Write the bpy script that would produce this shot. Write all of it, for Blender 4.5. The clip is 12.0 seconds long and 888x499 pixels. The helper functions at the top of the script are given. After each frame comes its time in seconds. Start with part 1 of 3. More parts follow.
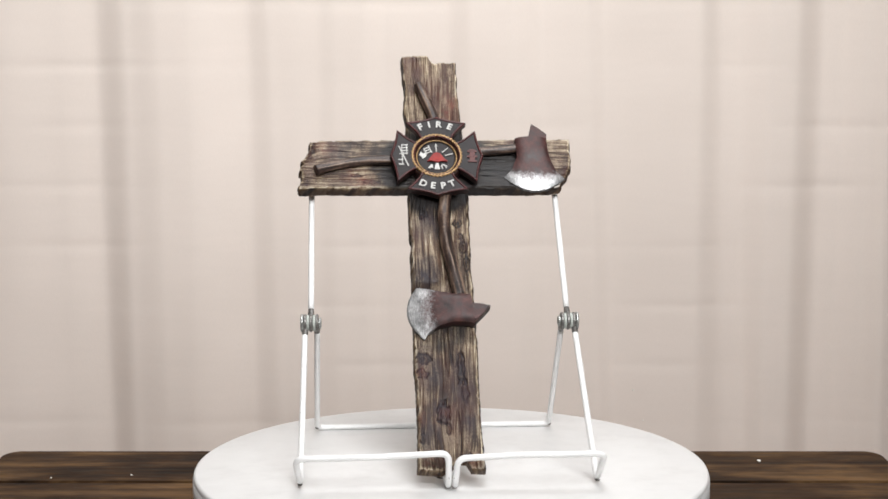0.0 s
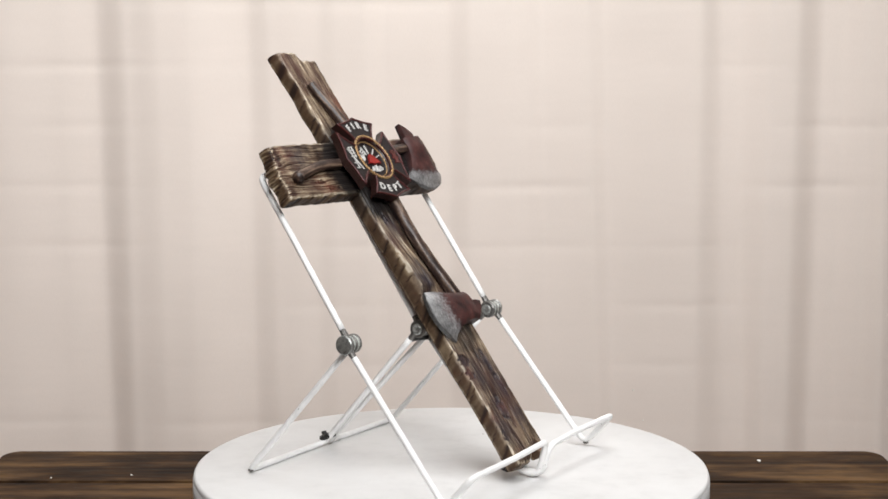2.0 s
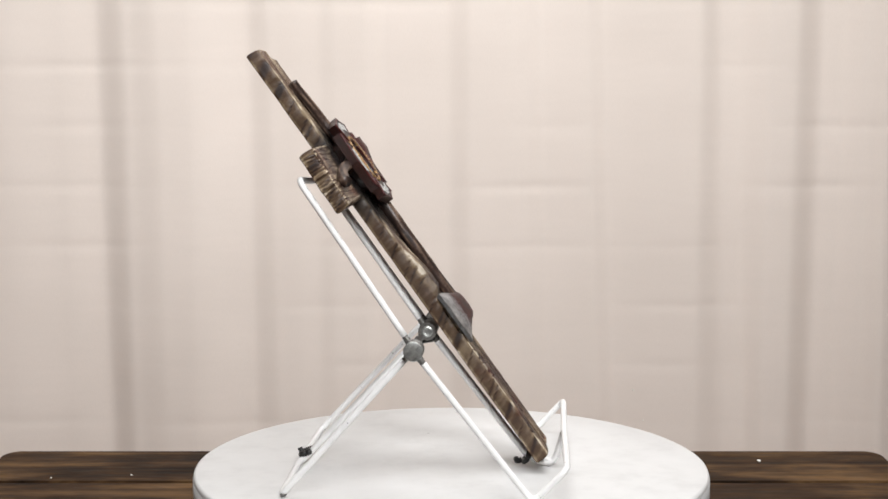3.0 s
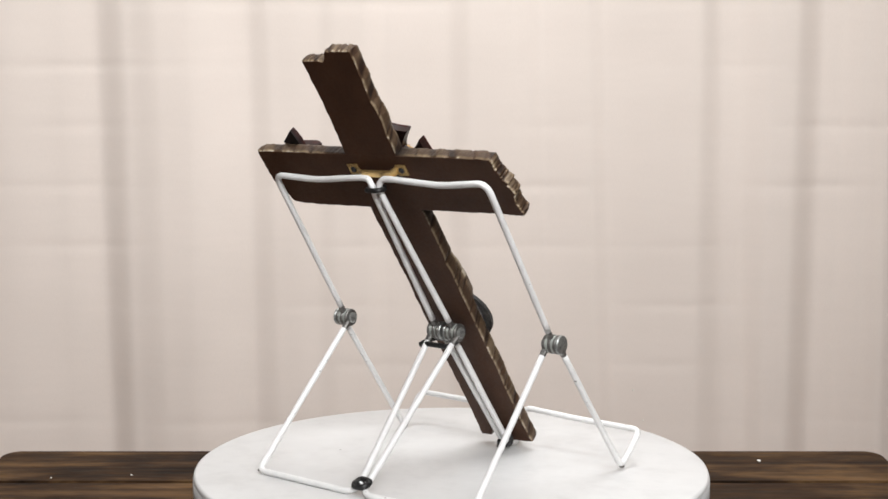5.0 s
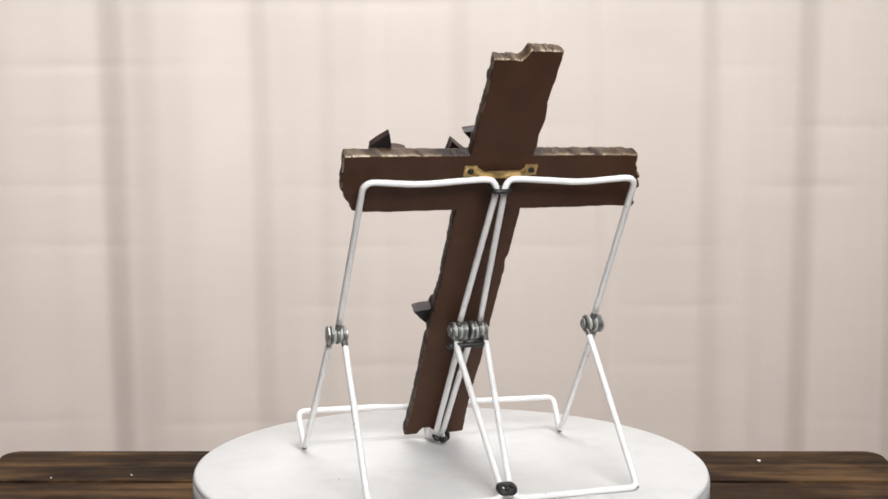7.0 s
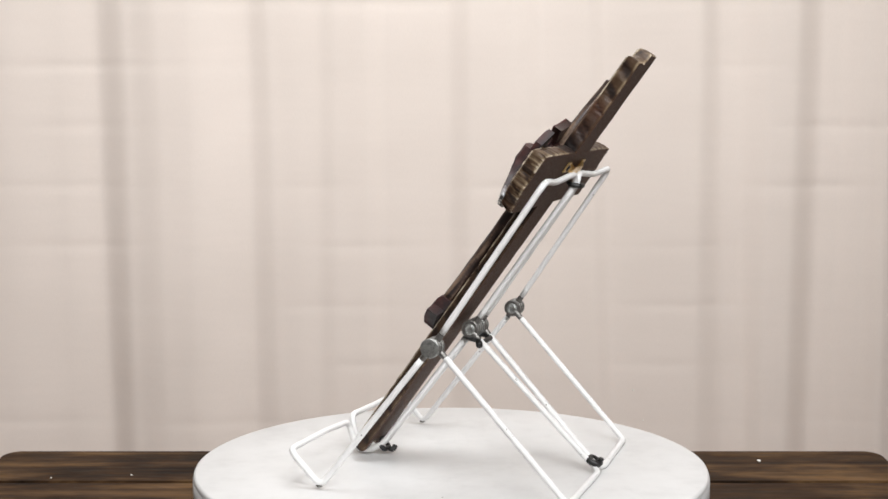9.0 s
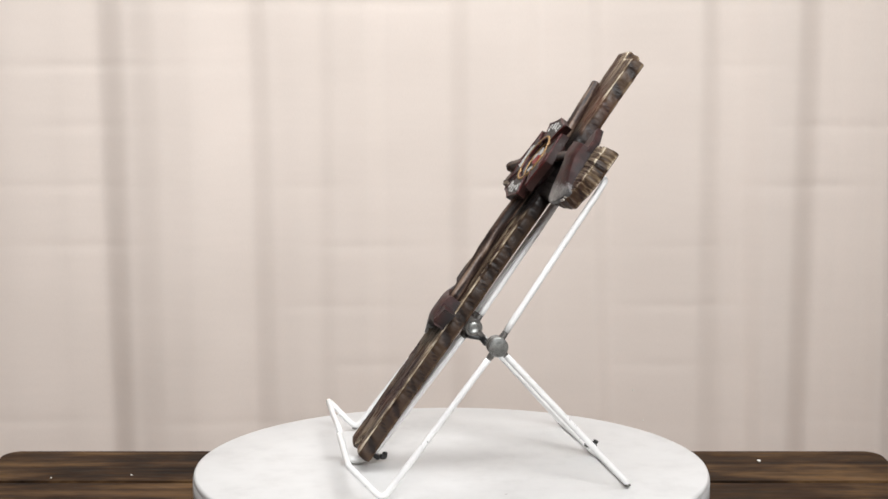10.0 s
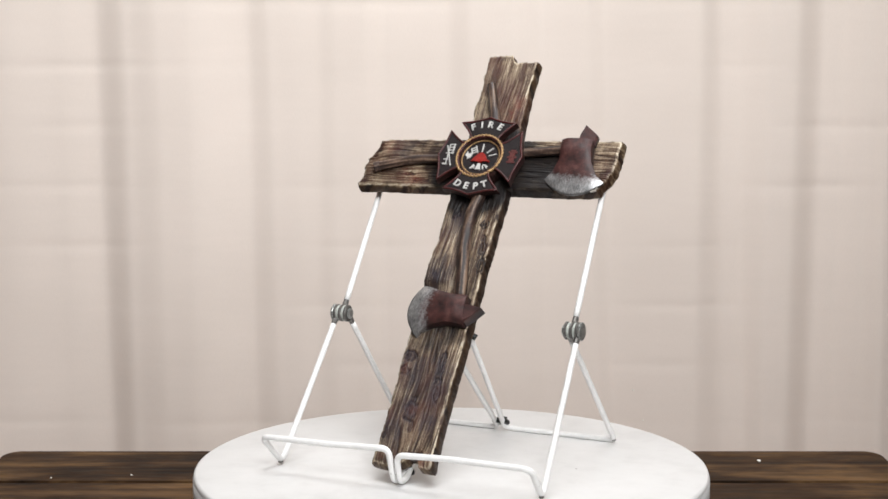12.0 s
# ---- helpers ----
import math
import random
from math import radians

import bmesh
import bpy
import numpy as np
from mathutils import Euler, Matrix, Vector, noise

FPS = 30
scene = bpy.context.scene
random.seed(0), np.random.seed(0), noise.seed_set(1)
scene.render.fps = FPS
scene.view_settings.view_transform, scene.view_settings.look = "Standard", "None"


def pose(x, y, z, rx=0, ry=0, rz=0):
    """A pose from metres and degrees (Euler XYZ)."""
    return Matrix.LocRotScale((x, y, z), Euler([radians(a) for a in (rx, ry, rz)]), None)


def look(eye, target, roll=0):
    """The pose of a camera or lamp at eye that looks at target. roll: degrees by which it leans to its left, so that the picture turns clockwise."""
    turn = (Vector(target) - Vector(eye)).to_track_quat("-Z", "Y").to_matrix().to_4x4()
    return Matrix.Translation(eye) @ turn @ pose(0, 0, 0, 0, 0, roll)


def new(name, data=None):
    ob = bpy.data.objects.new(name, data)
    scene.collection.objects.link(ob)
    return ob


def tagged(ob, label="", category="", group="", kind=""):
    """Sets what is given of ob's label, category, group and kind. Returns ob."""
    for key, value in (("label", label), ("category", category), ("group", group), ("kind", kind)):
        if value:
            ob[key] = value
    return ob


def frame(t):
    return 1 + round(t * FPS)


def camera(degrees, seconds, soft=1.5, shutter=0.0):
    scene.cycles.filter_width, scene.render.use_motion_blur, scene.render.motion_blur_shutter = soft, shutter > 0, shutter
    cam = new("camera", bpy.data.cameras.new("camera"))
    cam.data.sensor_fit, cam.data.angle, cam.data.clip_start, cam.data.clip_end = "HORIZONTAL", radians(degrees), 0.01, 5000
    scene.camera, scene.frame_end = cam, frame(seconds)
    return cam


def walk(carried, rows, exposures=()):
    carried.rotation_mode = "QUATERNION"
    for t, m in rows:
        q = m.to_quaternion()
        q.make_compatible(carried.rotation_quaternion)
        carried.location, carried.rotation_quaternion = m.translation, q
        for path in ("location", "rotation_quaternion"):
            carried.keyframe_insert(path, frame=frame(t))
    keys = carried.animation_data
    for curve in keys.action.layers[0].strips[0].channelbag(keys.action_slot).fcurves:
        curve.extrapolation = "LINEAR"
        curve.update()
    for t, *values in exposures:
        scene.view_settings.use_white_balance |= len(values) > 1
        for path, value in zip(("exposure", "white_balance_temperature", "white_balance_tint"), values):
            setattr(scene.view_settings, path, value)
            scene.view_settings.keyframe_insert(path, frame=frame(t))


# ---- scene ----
# ---- camera: it stands still before a turning table ----
cam = camera(35.06, 12.0, 1.6)
EYE = pose(-0.0045, -0.8666, 0.2267, 90 - 6.058, 0, 0)
walk(cam, [(0.0, EYE), (12.0, EYE)])

# ---- light: a broad soft lamp overhead and a softbox above the camera, in a closed room ----
world = bpy.data.worlds.new("room_air")
world.use_nodes = True
world.node_tree.nodes["Background"].inputs[0].default_value = (1.0, 0.96, 0.92, 1)
world.node_tree.nodes["Background"].inputs[1].default_value = 0.08
scene.world = world
scene.view_settings.exposure = 0.0


def area_lamp(name, eye, target, size, size_y, power, colour, spread=180):
    data = bpy.data.lights.new(name, "AREA")
    data.shape, data.size, data.size_y, data.energy, data.color = "RECTANGLE", size, size_y, power, colour
    data.spread = radians(spread)
    ob = new(name, data)
    ob.matrix_world = look(eye, target)
    return ob


area_lamp("ceiling_softbox", (0.06, 0.12, 1.93), (-0.04, 0.55, 0.0), 1.0, 1.3, 33.4, (0.976, 0.99, 1.003))
area_lamp("front_softbox", (0.30, -1.12, 1.00), (-0.14, 0.6, 0.54), 0.8, 0.7, 10.6, (0.98, 0.99, 1.0), 90)


# ---- node helpers ----
class Mat:
    """A principled material with short calls for its nodes."""

    def __init__(self, name, rough=0.6, metal=0.0, spec=0.5):
        self.m = bpy.data.materials.new(name)
        self.m.use_nodes = True
        self.t = self.m.node_tree
        self.b = self.t.nodes["Principled BSDF"]
        self.b.inputs["Roughness"].default_value = rough
        self.b.inputs["Metallic"].default_value = metal
        self.b.inputs["Specular IOR Level"].default_value = spec

    def put(self, value, socket):
        if hasattr(value, "links"):
            self.t.links.new(value, socket)
        elif isinstance(value, tuple) and len(value) == 3 and socket.type == "RGBA":
            socket.default_value = (*value, 1)
        else:
            socket.default_value = value

    def coords(self, scale=(1, 1, 1), kind="Object"):
        c = self.t.nodes.new("ShaderNodeTexCoord")
        n = self.t.nodes.new("ShaderNodeMapping")
        n.inputs["Scale"].default_value = scale
        self.t.links.new(c.outputs[kind], n.inputs["Vector"])
        return n.outputs[0]

    def noise(self, vec, scale, detail=4.0, rough=0.6, distort=0.0):
        n = self.t.nodes.new("ShaderNodeTexNoise")
        self.put(vec, n.inputs["Vector"])
        n.inputs["Scale"].default_value, n.inputs["Detail"].default_value = scale, detail
        n.inputs["Roughness"].default_value, n.inputs["Distortion"].default_value = rough, distort
        return n.outputs["Fac"]

    def ramp(self, fac, *stops):
        n = self.t.nodes.new("ShaderNodeValToRGB")
        e = n.color_ramp.elements
        while len(e) < len(stops):
            e.new(0.5)
        for k, (at, col) in zip(e, stops):
            k.position, k.color = at, (*col, 1) if isinstance(col, tuple) else (col, col, col, 1)
        self.put(fac, n.inputs["Fac"])
        return n.outputs["Color"]

    def mix(self, fac, a, b, blend="MIX"):
        n = self.t.nodes.new("ShaderNodeMix")
        n.data_type, n.blend_type = "RGBA", blend
        self.put(fac, n.inputs[0])
        self.put(a, n.inputs[6])
        self.put(b, n.inputs[7])
        return n.outputs[2]

    def math(self, op, a, b=0.0):
        n = self.t.nodes.new("ShaderNodeMath")
        n.operation = op
        self.put(a, n.inputs[0])
        self.put(b, n.inputs[1])
        return n.outputs[0]

    def attribute(self, name):
        n = self.t.nodes.new("ShaderNodeAttribute")
        n.attribute_name = name
        return n.outputs["Fac"]

    def object_random(self):
        return self.t.nodes.new("ShaderNodeObjectInfo").outputs["Random"]

    def set(self, **values):
        for key, value in values.items():
            self.put(value, self.b.inputs[key.replace("_", " ")])
        return self

    def bump(self, height, strength=0.3, distance=0.001):
        n = self.t.nodes.new("ShaderNodeBump")
        n.inputs["Strength"].default_value, n.inputs["Distance"].default_value = strength, distance
        self.put(height, n.inputs["Height"])
        self.t.links.new(n.outputs[0], self.b.inputs["Normal"])
        return self


def speckled(name, dark, light, scale, rough=0.6, metal=0.0, bump=0.2, spec=0.5, stretch=(1, 1, 1)):
    """A plain painted or cast surface with soft blotches and a fine grain."""
    m = Mat(name, rough, metal, spec)
    v = m.coords(stretch)
    big, fine = m.noise(v, scale), m.noise(v, scale * 9, 3)
    both = m.math("ADD", m.math("MULTIPLY", big, 0.7), m.math("MULTIPLY", fine, 0.3))
    m.set(Base_Color=m.ramp(both, (0.3, dark), (0.7, light)))
    m.set(Roughness=m.ramp(fine, (0.3, max(rough - 0.12, 0.05)), (0.7, min(rough + 0.12, 1.0))))
    return m.bump(both, bump, 0.0008).m


def cross_wood(name):
    """Resin cast as brown-stained weathered wood: bone dry-brushing on the ridges, rust-red and slate stains, a
    near-black wash with painted-in shade.
    """
    m = Mat(name, 0.5, 0.0, 0.3)
    v = m.coords()
    grain, wash_and_shade = m.attribute("grain"), m.attribute("wash_shade")
    patch = m.noise(m.coords((1.4, 0.7, 1)), 60, 5, 0.65)
    fine = m.noise(m.coords((1, 1, 1)), 900, 3)
    body = m.mix(m.ramp(patch, (0.35, 0.0), (0.65, 1.0)), (0.021, 0.0115, 0.008), (0.100, 0.058, 0.035))
    ridge = m.math("ADD", grain, m.math("MULTIPLY", m.math("SUBTRACT", fine, 0.5), 0.5))
    ridge = m.math("ADD", ridge, m.math("MULTIPLY", m.math("SUBTRACT", patch, 0.5), 1.0))
    dry = m.ramp(ridge, (0.50, 0.0), (1.12, 1.0))
    col = m.mix(dry, body, (0.40, 0.320, 0.222))
    col = m.mix(m.math("MULTIPLY", m.attribute("rim"), 0.85), col, m.ramp(m.math("ADD", grain, m.math("MULTIPLY", m.math("SUBTRACT", patch, 0.5), 0.2)), (0.22, (0.024, 0.013, 0.008)), (0.60, (0.068, 0.040, 0.022)), (1.05, (0.33, 0.25, 0.155))))
    col = m.mix(m.ramp(ridge, (0.92, 0.0), (1.25, 0.9)), col, (0.58, 0.51, 0.40))
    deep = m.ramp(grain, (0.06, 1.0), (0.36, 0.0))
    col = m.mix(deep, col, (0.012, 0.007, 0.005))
    blotch = m.noise(v, 130, 4, 0.7)
    red = m.math("MULTIPLY", m.math("MULTIPLY", m.attribute("rust"), m.math("SUBTRACT", 1.0, m.math("MULTIPLY", m.attribute("rim"), 0.6))), m.ramp(blotch, (0.40, 0.0), (0.64, 0.55)))
    col = m.mix(red, col, (0.150, 0.030, 0.018))
    wine = m.math("MULTIPLY", m.ramp(m.noise(m.coords((1, 0.6, 1)), 38, 3), (0.48, 0.0), (0.66, 1.0)), m.math("SUBTRACT", 0.7, m.math("MULTIPLY", m.attribute("rim"), 0.55)))
    col = m.mix(wine, col, (0.055, 0.018, 0.014))
    slate = m.math("MULTIPLY", m.attribute("slate"), m.ramp(blotch, (0.3, 0.92), (0.62, 0.45)))
    col = m.mix(slate, col, (0.023, 0.019, 0.027))
    # near-black wash; part of it is shade painted round badge and axe
    col = m.mix(m.ramp(wash_and_shade, (0.08, 0.0), (0.7, 0.93)), col, (0.006, 0.005, 0.0055))
    m.set(Base_Color=col, Roughness=m.ramp(fine, (0.3, 0.36), (0.7, 0.56)))
    return m.bump(m.math("ADD", fine, grain), 0.35, 0.0006).m


def haft_wood(name):
    """Dark oiled haft with paler grain."""
    m = Mat(name, 0.42, 0.0, 0.45)
    fine = m.noise(m.coords(), 700, 3)
    g = m.math("ADD", m.attribute("grain"), m.math("MULTIPLY", m.math("SUBTRACT", fine, 0.5), 0.5))
    m.set(Base_Color=m.ramp(g, (0.25, (0.012, 0.008, 0.007)), (0.5, (0.043, 0.024, 0.018)), (0.8, (0.185, 0.125, 0.088))))
    return m.bump(g, 0.4, 0.0005).m


def axe_iron(name):
    """Oxblood paint over cast iron that wears to brushed silver along the cutting edge."""
    m = Mat(name, 0.38)
    v = m.coords()
    edge = m.attribute("edge")
    worn = m.math("ADD", edge, m.math("MULTIPLY", m.math("SUBTRACT", m.noise(v, 380, 5, 0.75), 0.5), 0.5))
    silver = m.ramp(worn, (0.54, 0.0), (0.63, 0.45), (0.78, 1.0))
    n = m.noise(v, 160, 5, 0.65)
    paint = m.ramp(n, (0.3, (0.014, 0.006, 0.006)), (0.55, (0.048, 0.014, 0.012)), (0.75, (0.105, 0.040, 0.034)))
    steel = m.ramp(m.math("ADD", m.math("MULTIPLY", m.noise(m.coords((3, 1, 1)), 420, 4, 0.7), 0.6), m.math("MULTIPLY", m.noise(v, 140, 4), 0.4)), (0.34, (0.15, 0.15, 0.152)), (0.5, (0.37, 0.37, 0.372)), (0.66, (0.66, 0.66, 0.662)))
    paint = m.mix(m.math("MULTIPLY", m.attribute("under"), 0.92), paint, (0.011, 0.010, 0.011))
    grime = m.math("MULTIPLY", m.ramp(m.math("ADD", edge, m.math("MULTIPLY", m.math("SUBTRACT", n, 0.5), 0.1)), (0.955, 0.0), (0.995, 1.0)), 0.75)
    steel = m.mix(grime, steel, (0.05, 0.048, 0.047))
    m.set(Base_Color=m.mix(silver, paint, steel), Metallic=m.math("MULTIPLY", silver, 0.78), Roughness=m.mix(silver, m.ramp(n, (0.3, 0.46), (0.7, 0.62)), m.ramp(n, (0.3, 0.32), (0.7, 0.46))))
    return m.bump(m.noise(v, 350, 4), 0.35, 0.0006).m


def plank_wood(name):
    """Dark stained timber, grain along x, each board with a shade of its own."""
    m = Mat(name, 0.65, 0.0, 0.06)
    shift = m.t.nodes.new("ShaderNodeVectorMath")
    shift.operation = "ADD"
    m.put(m.coords((1, 9, 9)), shift.inputs[0])
    m.put(m.math("MULTIPLY", m.object_random(), 7.0), shift.inputs[1])
    v = shift.outputs[0]
    long, fine, cloud = m.noise(v, 5, 6, 0.65, 0.6), m.noise(v, 32, 4, 0.7), m.noise(m.coords((1, 2.2, 2)), 11, 4, 0.65)
    both = m.math("ADD", m.math("MULTIPLY", long, 0.42), m.math("ADD", m.math("MULTIPLY", fine, 0.2), m.math("MULTIPLY", cloud, 0.38)))
    m.set(Base_Color=m.ramp(both, (0.40, (0.010, 0.006, 0.004)), (0.5, (0.045, 0.024, 0.012)), (0.61, (0.145, 0.082, 0.037))))
    m.set(Roughness=m.ramp(fine, (0.3, 0.5), (0.7, 0.75)))
    return m.bump(both, 0.5, 0.0015).m


def curtain_cloth(name):
    """Blush-beige woven cloth with faint slubs and cross creases."""
    m = Mat(name, 0.9, 0.0, 0.15)
    weave = m.noise(m.coords((260, 1, 30)), 6, 2)
    cross = m.noise(m.coords((9, 1, 60)), 1.6, 3)
    cloud = m.noise(m.coords(), 3, 3)
    both = m.math("ADD", m.math("MULTIPLY", cloud, 0.62), m.math("ADD", m.math("MULTIPLY", weave, 0.26), m.math("MULTIPLY", cross, 0.12)))
    m.set(Base_Color=m.ramp(both, (0.3, (0.725, 0.645, 0.583)), (0.7, (0.815, 0.728, 0.662))))
    return m.bump(m.math("ADD", weave, m.math("MULTIPLY", cross, 0.5)), 0.12, 0.002).m


def platter_white(name):
    """Off-white laminate with faint smudges and a few stray dark specks."""
    m = Mat(name, 0.42, 0.0, 0.4)
    v = m.coords()
    smudge = m.math("ADD", m.math("MULTIPLY", m.noise(v, 14, 4), 0.55), m.math("MULTIPLY", m.noise(v, 55, 4, 0.7), 0.45))
    col = m.ramp(smudge, (0.34, (0.61, 0.606, 0.60)), (0.48, (0.675, 0.671, 0.665)), (0.64, (0.71, 0.706, 0.70)))
    dots = m.t.nodes.new("ShaderNodeTexVoronoi")
    dots.inputs["Scale"].default_value = 38
    m.put(v, dots.inputs["Vector"])
    part_of = m.t.nodes.new("ShaderNodeSeparateColor")
    m.put(dots.outputs["Color"], part_of.inputs[0])
    few = m.math("GREATER_THAN", part_of.outputs[0], 0.80)
    size = m.math("MULTIPLY", part_of.outputs[1], 0.05)
    spot = m.math("MULTIPLY", m.math("LESS_THAN", dots.outputs["Distance"], size), few)
    m.set(Base_Color=m.mix(m.math("MULTIPLY", spot, 0.8), col, (0.12, 0.10, 0.08)), Roughness=m.ramp(smudge, (0.3, 0.36), (0.7, 0.5)))
    return m.bump(smudge, 0.03, 0.001).m


def wire_white(name):
    """White dipped coating, a little lumpy, with a few dark nicks where it has worn through."""
    m = Mat(name, 0.42, 0.0, 0.45)
    v = m.coords()
    lump, fine = m.noise(v, 150, 4), m.noise(v, 900, 3)
    col = m.ramp(lump, (0.3, (0.80, 0.795, 0.785)), (0.7, (0.88, 0.875, 0.865)))
    nick = m.math("MULTIPLY", m.ramp(m.noise(v, 330, 2, 0.5), (0.725, 0.0), (0.75, 0.8)), m.ramp(fine, (0.4, 0.0), (0.5, 1.0)))
    m.set(Base_Color=m.mix(nick, col, (0.16, 0.14, 0.125)), Roughness=m.ramp(lump, (0.3, 0.34), (0.7, 0.5)))
    return m.bump(m.math("ADD", lump, m.math("MULTIPLY", fine, 0.3)), 0.4, 0.0007).m


WOOD = cross_wood("weathered_cross_wood")
BACK = speckled("brown_backing_paint", (0.056, 0.025, 0.0135), (0.080, 0.037, 0.020), 60, 0.6, 0, 0.1, 0.25)
IRON = axe_iron("axe_head_iron")
HANDLE = haft_wood("axe_handle_stain")
BADGE = speckled("badge_iron_grey", (0.007, 0.005, 0.0055), (0.019, 0.014, 0.0145), 240, 0.45, 0, 0.3, 0.3)
RIM = speckled("badge_rim_oxblood", (0.014, 0.005, 0.005), (0.085, 0.014, 0.013), 300, 0.38, 0, 0.3, 0.4)
GOLD = speckled("antique_gold_paint", (0.06, 0.026, 0.011), (0.66, 0.42, 0.19), 900, 0.36, 0.4, 0.3)
MAROON = speckled("maroon_enamel", (0.010, 0.005, 0.004), (0.030, 0.010, 0.008), 300, 0.35, 0, 0.2)
WHITE_PAINT = speckled("white_lettering_paint", (0.30, 0.295, 0.28), (0.68, 0.665, 0.64), 500, 0.45, 0, 0.2)
RED_PAINT = speckled("red_enamel_paint", (0.11, 0.007, 0.006), (0.34, 0.022, 0.016), 400, 0.42, 0, 0.2, 0.3)
HYDRANT = speckled("dull_red_paint", (0.045, 0.010, 0.009), (0.13, 0.024, 0.02), 500, 0.45, 0, 0.2)
WIRE = wire_white("white_vinyl_coating")
ZINC = speckled("dull_zinc", (0.16, 0.165, 0.16), (0.52, 0.53, 0.51), 420, 0.36, 0.75, 0.25)
IRON_GREY = speckled("bare_iron_wire", (0.10, 0.095, 0.09), (0.26, 0.25, 0.235), 500, 0.42, 0.7, 0.25)
WASHER = speckled("pale_nylon_washer", (0.30, 0.325, 0.30), (0.50, 0.52, 0.48), 300, 0.4, 0, 0.1)
TIE = speckled("black_nylon", (0.006, 0.006, 0.006), (0.018, 0.017, 0.017), 300, 0.45, 0, 0.1)
BRASS = speckled("brassed_steel", (0.50, 0.33, 0.12), (0.72, 0.52, 0.24), 300, 0.3, 0.85, 0.1)
PLATTER = platter_white("white_platter_laminate")
SKIRT = speckled("grey_plastic_skirt", (0.42, 0.42, 0.42), (0.50, 0.50, 0.50), 60, 0.4, 0, 0.05)
PLANK = plank_wood("dark_stained_plank")
CLOTH = curtain_cloth("beige_curtain_cloth")
PLASTER = speckled("white_wall_paint", (0.74, 0.72, 0.69), (0.80, 0.78, 0.75), 6, 0.8, 0, 0.1)
TAUPE = speckled("taupe_wall_paint", (0.27, 0.235, 0.20), (0.33, 0.29, 0.25), 6, 0.8, 0, 0.1)
FLOORING = speckled("brown_bounce_floor", (0.185, 0.074, 0.028), (0.26, 0.106, 0.042), 8, 0.6, 0, 0.1)
SPLINTER = speckled("pale_raw_splinter", (0.30, 0.27, 0.24), (0.58, 0.54, 0.49), 500, 0.6, 0, 0.3)
CRUMB = speckled("pale_chip", (0.7, 0.68, 0.62), (0.85, 0.83, 0.78), 900, 0.7)


# ---- mesh helpers ----
def part(name, bm, material, parent=None, label="", smooth=False):
    me = bpy.data.meshes.new(name)
    bmesh.ops.recalc_face_normals(bm, faces=bm.faces)
    for f in bm.faces:
        f.smooth = smooth
    bm.to_mesh(me)
    bm.free()
    me.materials.append(material)
    ob = new(name, me)
    if parent:
        ob.parent = parent
    if label:
        tagged(ob, label)
    return ob


def box(bm, x0, x1, y0, y1, z0, z1, bevel=0.0, segments=2):
    got = bmesh.ops.create_cube(bm, size=1, matrix=Matrix.Translation(((x0 + x1) / 2, (y0 + y1) / 2, (z0 + z1) / 2)) @ Matrix.Diagonal((x1 - x0, y1 - y0, z1 - z0, 1)))
    if bevel:
        edges = {e for v in got["verts"] for e in v.link_edges}
        bmesh.ops.bevel(bm, geom=list(edges), offset=bevel, segments=segments, affect="EDGES", profile=0.6)
    return bm


def rounded(points, radius, steps=5):
    """A polyline with its corners rounded."""
    pts = [Vector(p) for p in points]
    out = [pts[0]]
    for a, b, c in zip(pts, pts[1:], pts[2:]):
        r = min(radius, (a - b).length * 0.45, (c - b).length * 0.45)
        p, q = b + (a - b).normalized() * r, b + (c - b).normalized() * r
        for i in range(steps + 1):
            k = i / steps
            out.append(p * (1 - k) ** 2 + b * 2 * k * (1 - k) + q * k * k)
    out.append(pts[-1])
    return out


def tube(bm, points, radius, sides=10, flat=1.0, wobble=0.0):
    """A round bar along points; flat squeezes it along z."""
    pts = [Vector(p) for p in points]
    side, rings = None, []
    for i, p in enumerate(pts):
        way = (pts[min(i + 1, len(pts) - 1)] - pts[max(i - 1, 0)]).normalized()
        if side is None:
            side = way.orthogonal().normalized()
        side = (side - way * side.dot(way)).normalized()
        other = way.cross(side)
        r = radius[i] if isinstance(radius, list) else radius
        ring = []
        for k in range(sides):
            a = 2 * math.pi * k / sides
            q = (side * math.cos(a) + other * math.sin(a)) * r
            q *= 1 + wobble * noise.noise((p + q) * 220)
            q.z *= flat
            ring.append(bm.verts.new(p + q))
        rings.append(ring)
    for a, b in zip(rings, rings[1:]):
        for k in range(sides):
            bm.faces.new((a[k], a[(k + 1) % sides], b[(k + 1) % sides], b[k]))
    bm.faces.new(rings[0][::-1])
    bm.faces.new(rings[-1])
    return bm


def lathe(bm, profile, m=Matrix.Identity(4), sides=32):
    """Turns (radius, height) pairs about z and places them by m; the ends are closed."""
    rings = [[bm.verts.new(m @ Vector((r * math.cos(2 * math.pi * k / sides), r * math.sin(2 * math.pi * k / sides), h))) for k in range(sides)] for r, h in profile]
    for a, b in zip(rings, rings[1:]):
        for k in range(sides):
            bm.faces.new((a[k], a[(k + 1) % sides], b[(k + 1) % sides], b[k]))
    bm.faces.new(rings[0][::-1])
    bm.faces.new(rings[-1])
    return bm


